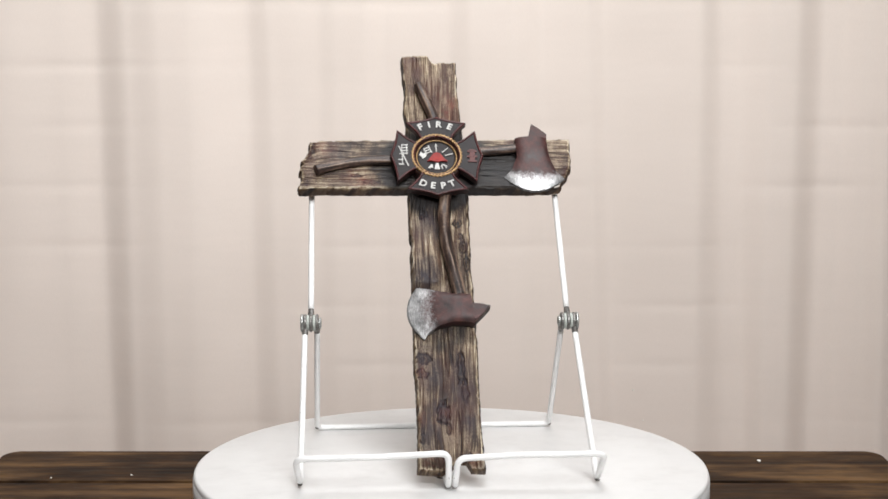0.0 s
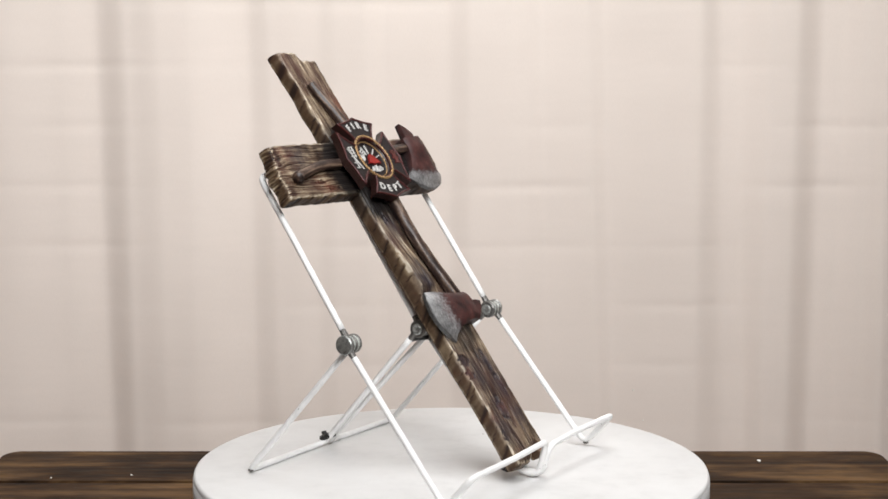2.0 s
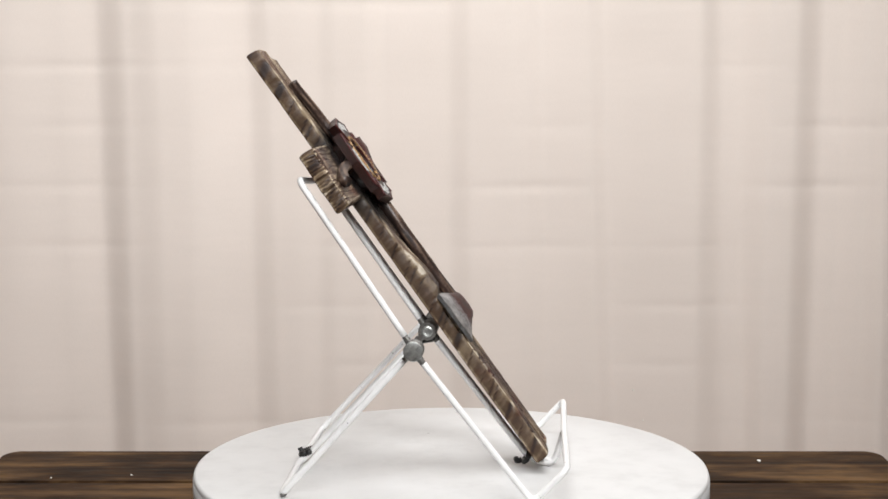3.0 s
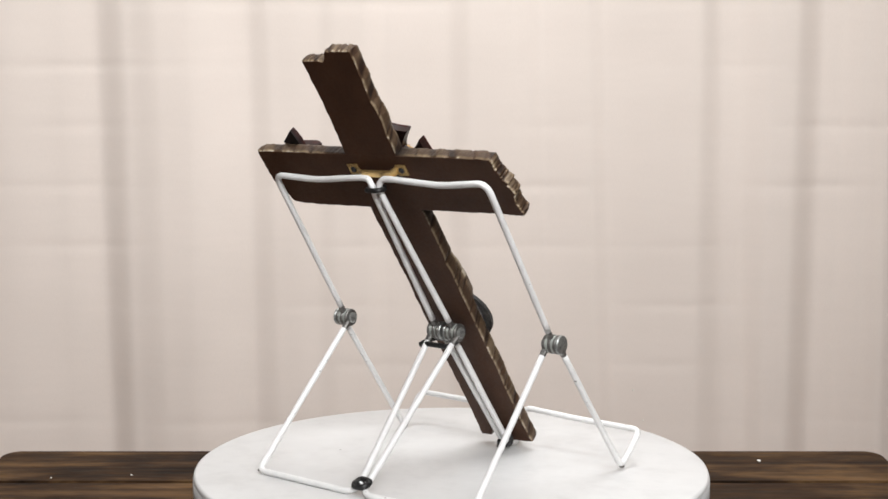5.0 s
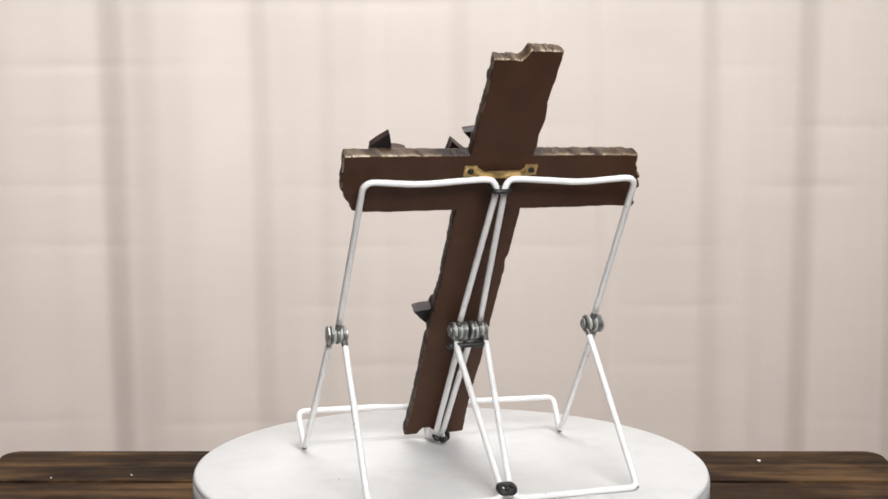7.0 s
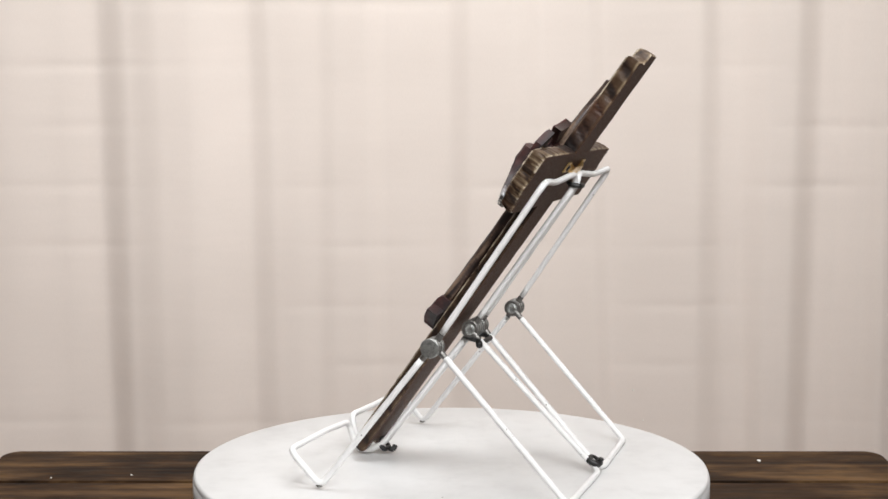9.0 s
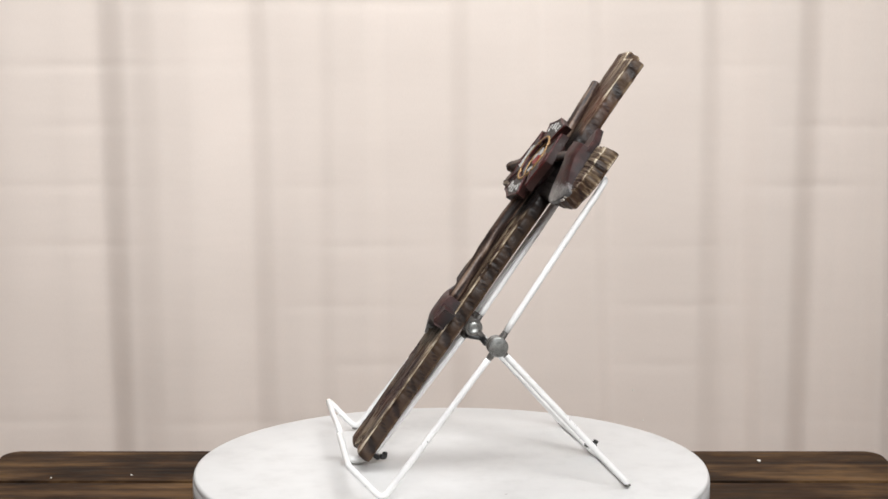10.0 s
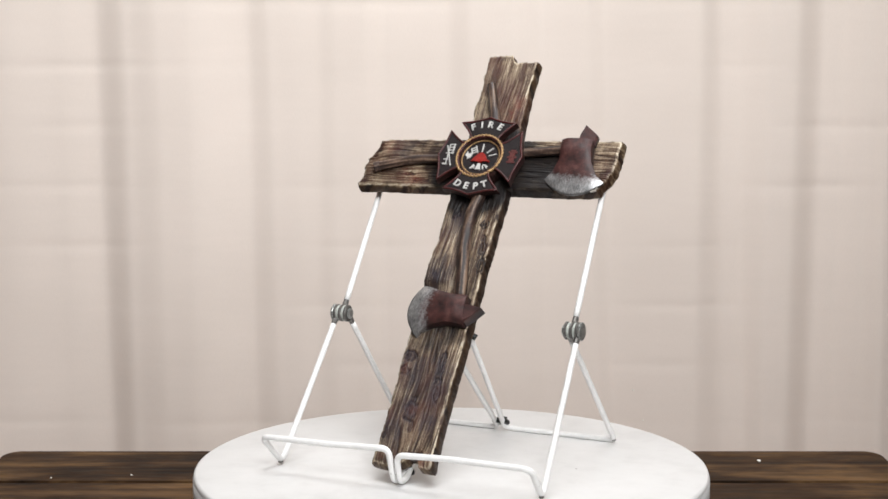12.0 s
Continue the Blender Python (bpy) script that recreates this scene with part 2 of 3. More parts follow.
def prism(bm, outline, z0, z1, bevel=0.0):
    """An outline in x and y, raised from z0 to z1, with its upper edge bevelled."""
    low = [bm.verts.new((x, y, z0)) for x, y in outline]
    top = [bm.verts.new((x, y, z1)) for x, y in outline]
    n = len(outline)
    bm.faces.new(low[::-1])
    f = bm.faces.new(top)
    for k in range(n):
        bm.faces.new((low[k], low[(k + 1) % n], top[(k + 1) % n], top[k]))
    if bevel:
        bmesh.ops.bevel(bm, geom=list(f.edges), offset=bevel, segments=2, affect="EDGES")
    return bm


def along(table, k):
    """Linear reading of a table of (k, value)."""
    return float(np.interp(k, [a for a, _ in table], [b for _, b in table]))


MM = 0.001

# ---- where the cross leans on its stand: x across, y up its length, z out of its face ----
LEAN = Matrix(((1, 0, 0, -0.007), (0, 0.5799, -0.8147, -0.0573), (0, 0.8147, 0.5799, 0.0079), (0, 0, 0, 1))) @ pose(0, 0, 0, 0, 1.0, 0)


def turned(t):
    """The turntable's turn at t seconds: one steady speed."""
    return Matrix.Rotation(radians(3.345 + 27.489 * t), 4, "Z")


# ---- room ----
def room():
    bm = bmesh.new()
    # unseen floor, coloured so that its bounce warms the lower curtain
    box(bm, -2.2, 2.2, -2.6, 1.6, -0.80, -0.75)
    tagged(part("floor", bm, FLOORING), "unseen warm orange-brown floor, added to bounce warm light", "floor", kind="structure")
    # unseen shell: white surfaces raise the fill light, taupe side walls lower it
    bm = bmesh.new()
    box(bm, -2.2, 2.2, -2.6, 1.6, 2.0, 2.1)
    tagged(part("ceiling", bm, PLASTER), "plain white painted ceiling, unseen, added to close the room", "ceiling", kind="structure")
    for name, b, paint, label in (("wall_north", (-2.2, 2.2, 1.5, 1.6), PLASTER, "plain white painted wall, unseen, added to close the room"), ("wall_south", (-2.2, 2.2, -2.7, -2.6), PLASTER, "plain white painted wall, unseen, added to close the room"),
                                  ("wall_west", (-2.3, -2.2, -2.7, 1.6), TAUPE, "unseen taupe side wall, added to hold back fill light"), ("wall_east", (2.2, 2.3, -2.7, 1.6), TAUPE, "unseen taupe side wall, added to hold back fill light")):
        bm = bmesh.new()
        box(bm, *b, -0.75, 2.0)
        tagged(part(name, bm, paint), label, "wall", kind="structure")


# the curtain's pleats: place across the cloth near its upper and its lower edge, and how far each stands out, in millimetres
PLEATS = ((-1300, -1300, 0), (-1100, -1100, 20), (-950, -950, 4), (-800, -800, 22), (-690, -690, 20), (-600, -595, 12), (-520, -512, 3), (-472, -459, -2), (-428, -420, 14), (-385, -375, 22), (-345, -338, 23), (-268, -258, 9),
          (-236, -222, 17), (-200, -192, 19), (-172, -170, 18.5), (-148, -146, 22), (-108, -104, 22), (-84, -80, 15), (0, 4, 13), (32, 34, 22), (82, 86, 23), (97, 107, 20), (124, 138, 12), (182, 204, 17), (206, 228, 9),
          (270, 285, 15), (332, 334, 20), (366, 380, 3), (385, 402, 2), (430, 430, 16), (462, 456, 16), (504, 496, -5), (528, 522, -4), (560, 560, 8), (585, 585, 19), (622, 622, 8), (700, 700, 3), (820, 820, 24), (950, 950, 4), (1100, 1100, 22), (1300, 1300, 0))


def pleat(x, z):
    """Rounded reading of the pleats at x millimetres and z metres; each leans a little on its way down."""
    k = max(0.0, min(1.0, (0.34 - z) / 0.58))
    for (a0, a1, h), (b0, b1, d) in zip(PLEATS, PLEATS[1:]):
        b = b0 + (b1 - b0) * k
        if x <= b:
            a = a0 + (a1 - a0) * k
            w = (x - a) / (b - a)
            return h + (d - h) * (0.35 * w + 0.65 * w * w * (3 - 2 * w))
    return 0.0


def curtain_depth(x, z):
    """How far the cloth stands out at x and z, in millimetres; pressed creases cross it at even heights."""
    row = (z - 0.031) / 0.0805
    crease = abs(row - round(row)) * 0.0805
    d = pleat(1000 * x + 4.0 * noise.noise((x * 3, z * 2.2, 1.0)), z) * (1.0 + 0.15 * noise.noise((x * 2.2, z * 1.8, 8.0)))
    d += 0.8 * noise.noise((x * 13, z * 2.5, 3.0)) + 0.5 * noise.noise((x * 9, z * 14, 6.0))
    return d - 0.85 * math.exp(-(crease / 0.007) ** 2) * max(0.0, 0.3 + 1.5 * noise.noise((x * 5.0, round(row) * 3.1, 5.0)))


def curtain():
    bm = bmesh.new()
    xs = np.linspace(-1.29, 1.29, 560)
    zs = np.concatenate([np.linspace(-0.72, -0.3, 8), np.linspace(-0.28, 0.46, 190), np.linspace(0.5, 1.9, 24)])
    grid = []
    for z in zs:
        row = []
        for x in xs:
            row.append(bm.verts.new((x, 1.03 - curtain_depth(x, z) * MM, z)))
        grid.append(row)
    for a, b in zip(grid, grid[1:]):
        for k in range(len(xs) - 1):
            bm.faces.new((a[k], a[k + 1], b[k + 1], b[k]))
    ob = part("curtain", bm, CLOTH, smooth=True)
    solid = ob.modifiers.new("thickness", "SOLIDIFY")
    solid.thickness, solid.offset = 0.0015, 1.0
    return tagged(ob, "blush-beige cloth curtain hanging in soft vertical folds", "curtain")


# ---- table of planks ----
TABLE_Z = -0.050


def table():
    t = new("table")
    t.location = (0, 0, -0.75)
    tagged(t, "dark-stained plank table with rounded corners", "table")
    y = 0.225
    for i in range(6):
        w = 0.0915
        y1, y0 = y, y - w + 0.0025
        bm = bmesh.new()
        a, b = (-0.350, 0.3385)
        outline = [(a, y0), (b, y0)]
        if i == 0:
            outline += [(b - 0.012 * (1 - math.cos(k * math.pi / 24)), y1 - 0.016 * (1 - math.sin(k * math.pi / 24))) for k in range(13)]
            outline += [(a + 0.012 * (1 - math.sin(k * math.pi / 24)), y1 - 0.016 * (1 - math.cos(k * math.pi / 24))) for k in range(13)]
        else:
            outline += [(b, y1), (a, y1)]
        prism(bm, outline, 0.678, 0.70, 0.0022)
        part("plank", bm, PLANK, t)
        y -= w
    for y0 in (0.17, -0.29):
        bm = bmesh.new()
        box(bm, -0.31, 0.30, y0, y0 + 0.022, 0.60, 0.678, 0.002)
        part("apron", bm, PLANK, t)
    for x in (-0.325, 0.295):
        for y0 in (0.17, -0.29):
            bm = bmesh.new()
            box(bm, x, x + 0.04, y0, y0 + 0.04, 0.0, 0.678, 0.003)
            part("leg", bm, PLANK, t)
    return t


def crumb(x, y, r):
    bm = bmesh.new()
    bmesh.ops.create_icosphere(bm, subdivisions=2, radius=r)
    for v in bm.verts:
        v.co *= 1 + 0.4 * noise.noise(v.co * 900)
        v.co.z *= 0.55
    ob = part("paint_chip", bm, CRUMB, smooth=True)
    ob.location = (x, y, TABLE_Z + r * 0.45)
    return tagged(ob, "tiny white paint chip lying on the dark planks", "paint chip", "paint chips on the table")


def lint(x, z, r):
    bm = bmesh.new()
    bmesh.ops.create_icosphere(bm, subdivisions=2, radius=r)
    for v in bm.verts:
        v.co *= 1 + 0.4 * noise.noise(v.co * 900)
    ob = part("lint_speck", bm, CRUMB, smooth=True)
    ob.location = (x, 1.03 - curtain_depth(x, z) * MM - 0.0009, z)
    return tagged(ob, "tiny white lint speck clinging to the beige curtain", "lint speck", "lint specks on the curtain")


# ---- turntable ----
def turntable():
    t = new("turntable")
    t.location = (0, 0, TABLE_Z)
    tagged(t, "round white motorised display turntable on the planks", "turntable")
    bm = bmesh.new()
    lathe(bm, [(0.148, 0.0), (0.150, 0.002), (0.150, 0.020), (0.1585, 0.022), (0.1585, 0.0265)], sides=128)
    part("base", bm, SKIRT, t, "grey-white plastic base ring", True)
    bm = bmesh.new()
    lathe(bm, [(0.150, -0.0225), (0.1590, -0.0225), (0.1600, -0.0215), (0.1600, -0.0022), (0.1594, -0.0007), (0.1580, 0.0), (0.100, 0.0), (0.02, 0.0)], sides=160)
    for f in bm.faces:
        f.smooth = True
    platter = part("platter", bm, PLATTER, t, "smooth white platter with a few specks", True)
    platter.location = (0, 0, -TABLE_Z)
    bm = bmesh.new()
    lathe(bm, [(0.1592, -0.0205), (0.1604, -0.0200), (0.1604, -0.0038), (0.1592, -0.0033)], sides=160)
    part("rim_band", bm, SKIRT, platter, "grey plastic rim band", True)
    return t, platter


# ---- folding wire stand ----
R_WIRE = 1.9


def wire(name, pts, parent, bend=7.0):
    bm = bmesh.new()
    way = rounded(pts, bend)
    fine = [a.lerp(b, k / n) for a, b in zip(way, way[1:]) for n in [max(1, round((b - a).length / 6))] for k in range(n)] + [way[-1]]
    tube(bm, [p * MM for p in fine], R_WIRE * MM, 10, wobble=0.07)
    return part(name, bm, WIRE, parent, smooth=True)


def rivet(x, y, z, parent, width, side):
    """A hinge pin along x: a domed cap on its outer side, a rolled rim on its inner one, and pale washers between the eyelets."""
    h = width / 2
    m = pose(x * MM, y * MM, z * MM, 0, 90 * side, 0)
    bm = bmesh.new()
    p = [(1.2, -h - 0.9), (2.6, -h - 1.3), (3.5, -h - 0.8), (3.5, -h), (2.2, -h + 0.2), (2.2, h - 0.6), (5.3, h - 0.6), (5.7, h - 0.1), (5.7, h + 0.7), (5.2, h + 1.2), (3.0, h + 1.5), (0.6, h + 1.6)]
    lathe(bm, [(r * MM, k * MM) for r, k in p], m, 28)
    pin = part("hinge_rivet", bm, ZINC, parent, "dull zinc hinge rivet")
    for k in (-2.0, 2.0):
        bm = bmesh.new()
        lathe(bm, [(2.3 * MM, (k - 0.9) * MM), (4.9 * MM, (k - 0.9) * MM), (5.2 * MM, (k - 0.5) * MM), (5.2 * MM, (k + 0.5) * MM), (4.9 * MM, (k + 0.9) * MM), (2.3 * MM, (k + 0.9) * MM)], m, 24)
        part("washer", bm, WASHER, pin, "pale plastic washer")
    return pin


def lug(a, b, parent):
    """The flattened bare end of a wire: an eyelet round the pin and a tongue."""
    a, b = Vector(a), Vector(b)
    bm = bmesh.new()
    tongue = a + (b - a).normalized() * 3.0
    tube(bm, [tongue * MM, (tongue + (b - tongue) * 0.6) * MM, b * MM], [2.1 * MM, 2.0 * MM, 1.75 * MM], 10)
    lathe(bm, [(2.4 * MM, -1.0 * MM), (5.0 * MM, -1.0 * MM), (5.6 * MM, -0.5 * MM), (5.6 * MM, 0.5 * MM), (5.0 * MM, 1.0 * MM), (2.4 * MM, 1.0 * MM)], pose(a.x * MM, a.y * MM, a.z * MM, 0, 90, 0), 24)
    return part("eyelet", bm, IRON_GREY, parent, "flattened bare wire end")


def strap(name, pts, parent, r=1.3):
    bm = bmesh.new()
    tube(bm, [p * MM for p in rounded(pts, 2.0, 4)], r * MM, 8)
    return part(name, bm, TIE, parent, "black nylon cable tie", True)


def toward(a, b, d):
    a, b = Vector(a), Vector(b)
    return tuple(a + (b - a).normalized() * d)


def stand():
    s = new("wire_easel")
    tagged(s, "folding easel of white coated wire with zinc hinges", "easel")
    cy, cz = 15.0, 87.0
    mid = -6.8
    for side, outer, foot, lip, back, top in ((-1, -87.6, (-92.4, -52.4, 1.9), (-94.3, -71.2, 21.7), (-86.8, 91.5, 1.9), (-88.4, 79.7, 182.6)),
                                             (1, 75.4, (83.9, -52.0, 1.9), (85.0, -71.2, 22.4), (74.3, 94.6, 1.9), (72.9, 79.6, 182.2))):
        hub_o, hub_c = (outer, cy, cz), (mid + side * 6.7, 13.5, 86.0)
        fo, fc = (outer + side * 3.6, cy, cz), (hub_c[0] - side * 3.2, hub_c[1], hub_c[2])
        bo, bc = (outer - side * 3.8, cy, cz), (hub_c[0] + side * 3.6, hub_c[1], hub_c[2])
        tie_f = (mid + 1.5 + side * 2.2, -47.5, 7.5)
        a = toward(fo, foot, 9)
        wire("front_wire", [a, foot, lip, (mid + side * 40, -71.0, 22.2), (mid + 3.6 + side * 2.7, -70.5, 22.2 - side * 1.6), (mid + 3.2 + side * 2.0, -65.0, 3.0), (mid + 2.8 + side * 2.0, -56.0, 2.6), tie_f, toward(fc, tie_f, 9)], s, 5.5)
        lug(fo, a, s)
        for p, q in ((foot, lip), (back, bo)):
            bm = bmesh.new()
            bmesh.ops.create_uvsphere(bm, u_segments=14, v_segments=8, radius=1.0, matrix=Matrix.Translation((Vector(toward(p, q, 1.4)) - Vector((0, 0, 1.0))) * MM) @ Matrix.Diagonal((1.5 * MM, 2.0 * MM, 0.9 * MM, 1)))
            part("worn_foot", bm, IRON_GREY, s, "bare grey wire worn through its coating", True)
        v = (mid + side * 2.4, 77.5, 178.0)
        a = toward(hub_o, top, 9.5)
        wire("upper_wire", [a, top, (mid + side * 48, 77.0, 180.0), (mid + side * 12, 77.6, 182.4), (mid + side * 5.5, 77.6, 182.2), v, (mid + side * 2.6, 74.5, 172.0), toward(hub_c, (mid + side * 2.6, 74.5, 172.0), 9)], s, 7.5)
        lug(hub_o, a, s)
        b = (mid + side * 2.4, 91.0, 3.8)
        a = toward(bo, back, 9)
        wire("rear_wire", [a, back, (mid + side * 8, 94.5, 1.9), b, toward(bc, b, 9)], s, 5.0)
        lug(bo, a, s)
        for q, w in ((fc, tie_f), (bc, b), (hub_c, (mid + side * 2.6, 74.5, 172.0))):
            lug(q, toward(q, w, 9), s)
        rivet(*hub_o, s, 10.5, side)
        rivet(*hub_c, s, 9.0, -side)
    strap("cable_tie", [(mid - 5.2, 75.5, 176.5), (mid - 4.5, 80.5, 175.5), (mid + 4.5, 80.5, 175.5), (mid + 5.2, 75.5, 176.5), (mid + 3, 73.5, 177.5), (mid - 3, 73.5, 177.5), (mid - 5.2, 75.5, 176.5)], s, 1.6)
    strap("cable_tie", [(mid - 8.5, 17.0, 79.6), (mid - 7.5, 21.6, 78.2), (mid + 9.5, 21.6, 78.2), (mid + 10.6, 17.0, 79.6), (mid + 9.5, 10.5, 80.6), (mid - 7.5, 10.5, 80.6), (mid - 8.5, 17.0, 79.6)], s, 1.6)
    strap("cable_tie", [(mid + 10.6, 19.0, 79.0), (mid + 12.4, 20.2, 77.8), (mid + 14.2, 20.8, 76.6)], s, 2.1)
    strap("cable_tie", [(mid - 4.4, 90.0, 7.0), (mid - 3.6, 93.6, 5.6), (mid + 3.6, 93.6, 5.6), (mid + 4.4, 90.0, 7.0), (mid + 3.4, 87.4, 8.2), (mid - 3.4, 87.4, 8.2), (mid - 4.4, 90.0, 7.0)], s, 2.0)
    strap("cable_tie", [(mid + 0.6, 93.0, 6.6), (mid + 0.8, 94.6, 7.8), (mid + 1.0, 95.2, 9.2)], s, 1.7)
    strap("cable_tie", [(mid - 4.6, -48.5, 6.0), (mid - 4.0, -46.0, 3.6), (mid + 4.0, -46.0, 3.6), (mid + 4.6, -48.5, 6.0), (mid + 3, -49.0, 9.6), (mid - 3, -49.0, 9.6), (mid - 4.6, -48.5, 6.0)], s, 1.6)
    strap("cable_tie", [(mid + 1.0, -44.5, 4.0), (mid + 0.5, -41.5, 3.0), (mid - 1.5, -41.0, 5.5)], s, 1.7)
    return s


# ---- the cross ----
FACE, REAR = 5.6, -3.6
# tables along each board in millimetres: its two edges and its two ends
POST_LEFT = ((0, -16.7), (0.045, -16.1), (0.10, -15.9), (0.17, -16.3), (0.22, -17.2), (0.29, -17.0), (0.42, -17.3), (0.485, -17.8), (0.505, -16.6), (0.525, -17.9), (0.62, -18.4),
             (0.82, -18.7), (0.855, -20.2), (0.89, -18.8), (0.95, -20.3), (1, -21.1))
POST_RIGHT = ((0, 23.8), (0.045, 23.3), (0.10, 22.5), (0.22, 22.5), (0.29, 22.5), (0.42, 21.6), (0.46, 20.7), (0.51, 21.4), (0.55, 21.0), (0.62, 21.6), (0.81, 19.5), (0.85, 18.4), (0.91, 17.5), (1, 17.6))
POST_TOP = ((0, 302.8), (0.48, 303.4), (0.53, 299.8), (0.6, 296.6), (0.68, 297.6), (1, 297.8))
POST_END = ((0, 0.6), (0.1, 0.0), (0.36, -0.7), (0.5, 2.5), (0.6, 6.3), (0.72, 6.3), (0.8, 0.8), (1, 0.5))
ARM_LOW = ((0, 193.0), (0.1, 194.0), (0.2, 193.6), (0.5, 194.2), (0.9, 194.6), (0.96, 195.2), (1, 196.4))
ARM_HIGH = ((0, 231.6), (0.15, 232.8), (0.3, 233.2), (0.6, 234.0), (0.9, 235.0), (1, 235.0))
ARM_LEFT = ((0, -89.2), (0.12, -88.9), (0.22, -87.6), (0.38, -89.2), (0.50, -88.9), (0.54, -86.6), (0.58, -88.0), (0.64, -86.2), (0.70, -84.4), (0.74, -85.4), (0.84, -83.4), (1, -82.8))
ARM_RIGHT = ((0, 82.6), (0.1, 83.8), (0.26, 88.6), (0.45, 91.0), (0.8, 91.6), (1, 91.4))
KNOTS = ((11.5, 66, 2.2, 9.5, 0.9), (13.5, 50, 1.8, 6, 0.7), (-0.5, 36, 3.2, 6.0, 1.3), (2.5, 26, 1.6, 3.5, 0.9), (-12, 72, 4.5, 3.0, 0.8), (-13, 62, 3.5, 2.4, 0.7),
         (-9, 175, 2.6, 3.0, 0.7), (13, 168, 2.8, 2.4, 0.6), (16, 150, 2.0, 4.5, 0.8), (18, 138, 1.8, 5.0, 0.9), (14.5, 158, 1.3, 2.2, 0.6), (-13, 20, 1.4, 3, 0.6), (14, 8, 2.6, 2.2, 0.8))
ARM_KNOTS = ((-81, 225, 2.2, 3.6, 0.8), (-83, 219, 1.8, 2.4, 0.7), (-42, 199, 5.0, 1.2, 0.4), (-52, 204, 3.0, 1.2, 0.5), (66, 206, 5, 1.8, 0.6))
# centres and sizes of the rust-red and the slate-blue stains
RUST = ((-46, 199, 8), (-54, 203, 6), (13, 262, 8), (9, 254, 6), (-8, 4, 6), (1, 37, 6), (-14, 64, 6), (-72, 224, 7), (-13, 33, 4), (14, 4, 5))
SLATE = ((-9, 24, 8), (-6, 60, 8), (12, 52, 8), (12, 66, 7), (-2, 37, 7), (-13, 70, 6), (-8, 168, 8), (14, 30, 6), (-8, 128, 9), (62, 226, 10), (-62, 222, 8))
BADGE_AT = (0.6, 213.3)


def board(name, parent, low, high, left, right, vertical, knots, seed, nu, nv, z_shift):
    """A weathered board: its face carries grooved grain, its rims are chipped, its back is flat. u runs across the grain, v along it."""
    bm = bmesh.new()
    grain_of, wash_shade_of = bm.verts.layers.float.new("grain"), bm.verts.layers.float.new("wash_shade")
    rust_of, slate_of = bm.verts.layers.float.new("rust"), bm.verts.layers.float.new("slate")
    rim_of = bm.verts.layers.float.new("rim")

    def place(u, v, grow=0.0):
        """A point of the outline's inside; grow widens the outline."""
        du, dv = grow * (2 * u - 1), grow * (2 * v - 1)
        if vertical:
            y = along(low, u) * (1 - v) + (along(high, u) + 0.5 * noise.noise((u * 16, seed, 2))) * v
            a, b = along(left, v), along(right, v)
            a += 0.5 * noise.noise((y * 0.16, seed, 0)) + 0.35 * noise.noise((y * 0.5, seed, 4))
            b += 0.5 * noise.noise((y * 0.16, seed, 9)) + 0.35 * noise.noise((y * 0.5, seed, 7))
            return a + (b - a) * u + du, y + dv
        rag = 1.1 * noise.noise((u * 11, seed, 2)) + 0.7 * noise.noise((u * 27, seed, 6))
        x = (along(left, u) + rag) * (1 - v) + (along(right, u) - 0.5 * rag) * v
        a, b = along(low, v), along(high, v)
        a += 0.45 * noise.noise((x * 0.14, seed, 0)) + 0.3 * noise.noise((x * 0.5, seed, 4))
        b += 0.45 * noise.noise((x * 0.14, seed, 9)) + 0.3 * noise.noise((x * 0.5, seed, 7))
        return x + dv, a + (b - a) * u + du

    def relief(x, y, u, v):
        p, q = (x, y) if vertical else (y, x)
        warp = 2.2 * noise.noise((q * 0.022, p * 0.05, seed))
        for kx, ky, a, b, d in knots:
            r = math.hypot((x - kx) / (a * 2.2), (y - ky) / (b * 2.2))
            warp += 1.2 * math.exp(-r * r)
        n = noise.noise(((p + warp) * 0.55, q * 0.022, seed))
        m = noise.noise(((p + warp) * 1.5, q * 0.05, seed + 5))
        o = noise.noise(((p + warp) * 2.9, q * 0.10, seed + 8))
        g = 0.56 + 0.26 * n + 0.40 * m + 0.28 * o
        z = 0.62 * (g - 0.7)
        crack = abs(noise.noise(((p + warp) * 0.26, q * 0.010, seed + 11)))
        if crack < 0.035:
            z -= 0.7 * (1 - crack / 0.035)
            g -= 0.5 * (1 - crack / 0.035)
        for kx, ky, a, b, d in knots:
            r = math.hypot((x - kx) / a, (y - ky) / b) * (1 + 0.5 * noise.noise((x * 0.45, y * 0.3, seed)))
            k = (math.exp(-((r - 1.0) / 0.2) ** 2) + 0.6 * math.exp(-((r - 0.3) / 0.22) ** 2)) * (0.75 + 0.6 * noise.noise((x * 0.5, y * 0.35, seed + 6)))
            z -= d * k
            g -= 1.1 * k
        e = min(u, 1 - u) * (40 if vertical else 40)
        f = min(v, 1 - v) * (300 if vertical else 175)
        for d, w in ((e, 1.5), (f, 1.4)):
            if d < w:
                z -= 0.9 * (1 - d / w) ** 2
                g += (0.42 + 0.6 * noise.noise((q * 0.14, seed, 31))) * (1 - d / w)
        if vertical:
            # the wood swells beside the lower haft, above the axe head
            w = max(0.0, min(1.0, (168 - y) / 38)) * max(0.0, min(1.0, (y - 117) / 8)) * max(0.0, min(1.0, (5 - x) / 7))
            z += 3.8 * w * w * (3 - 2 * w)
        return z + FACE, g

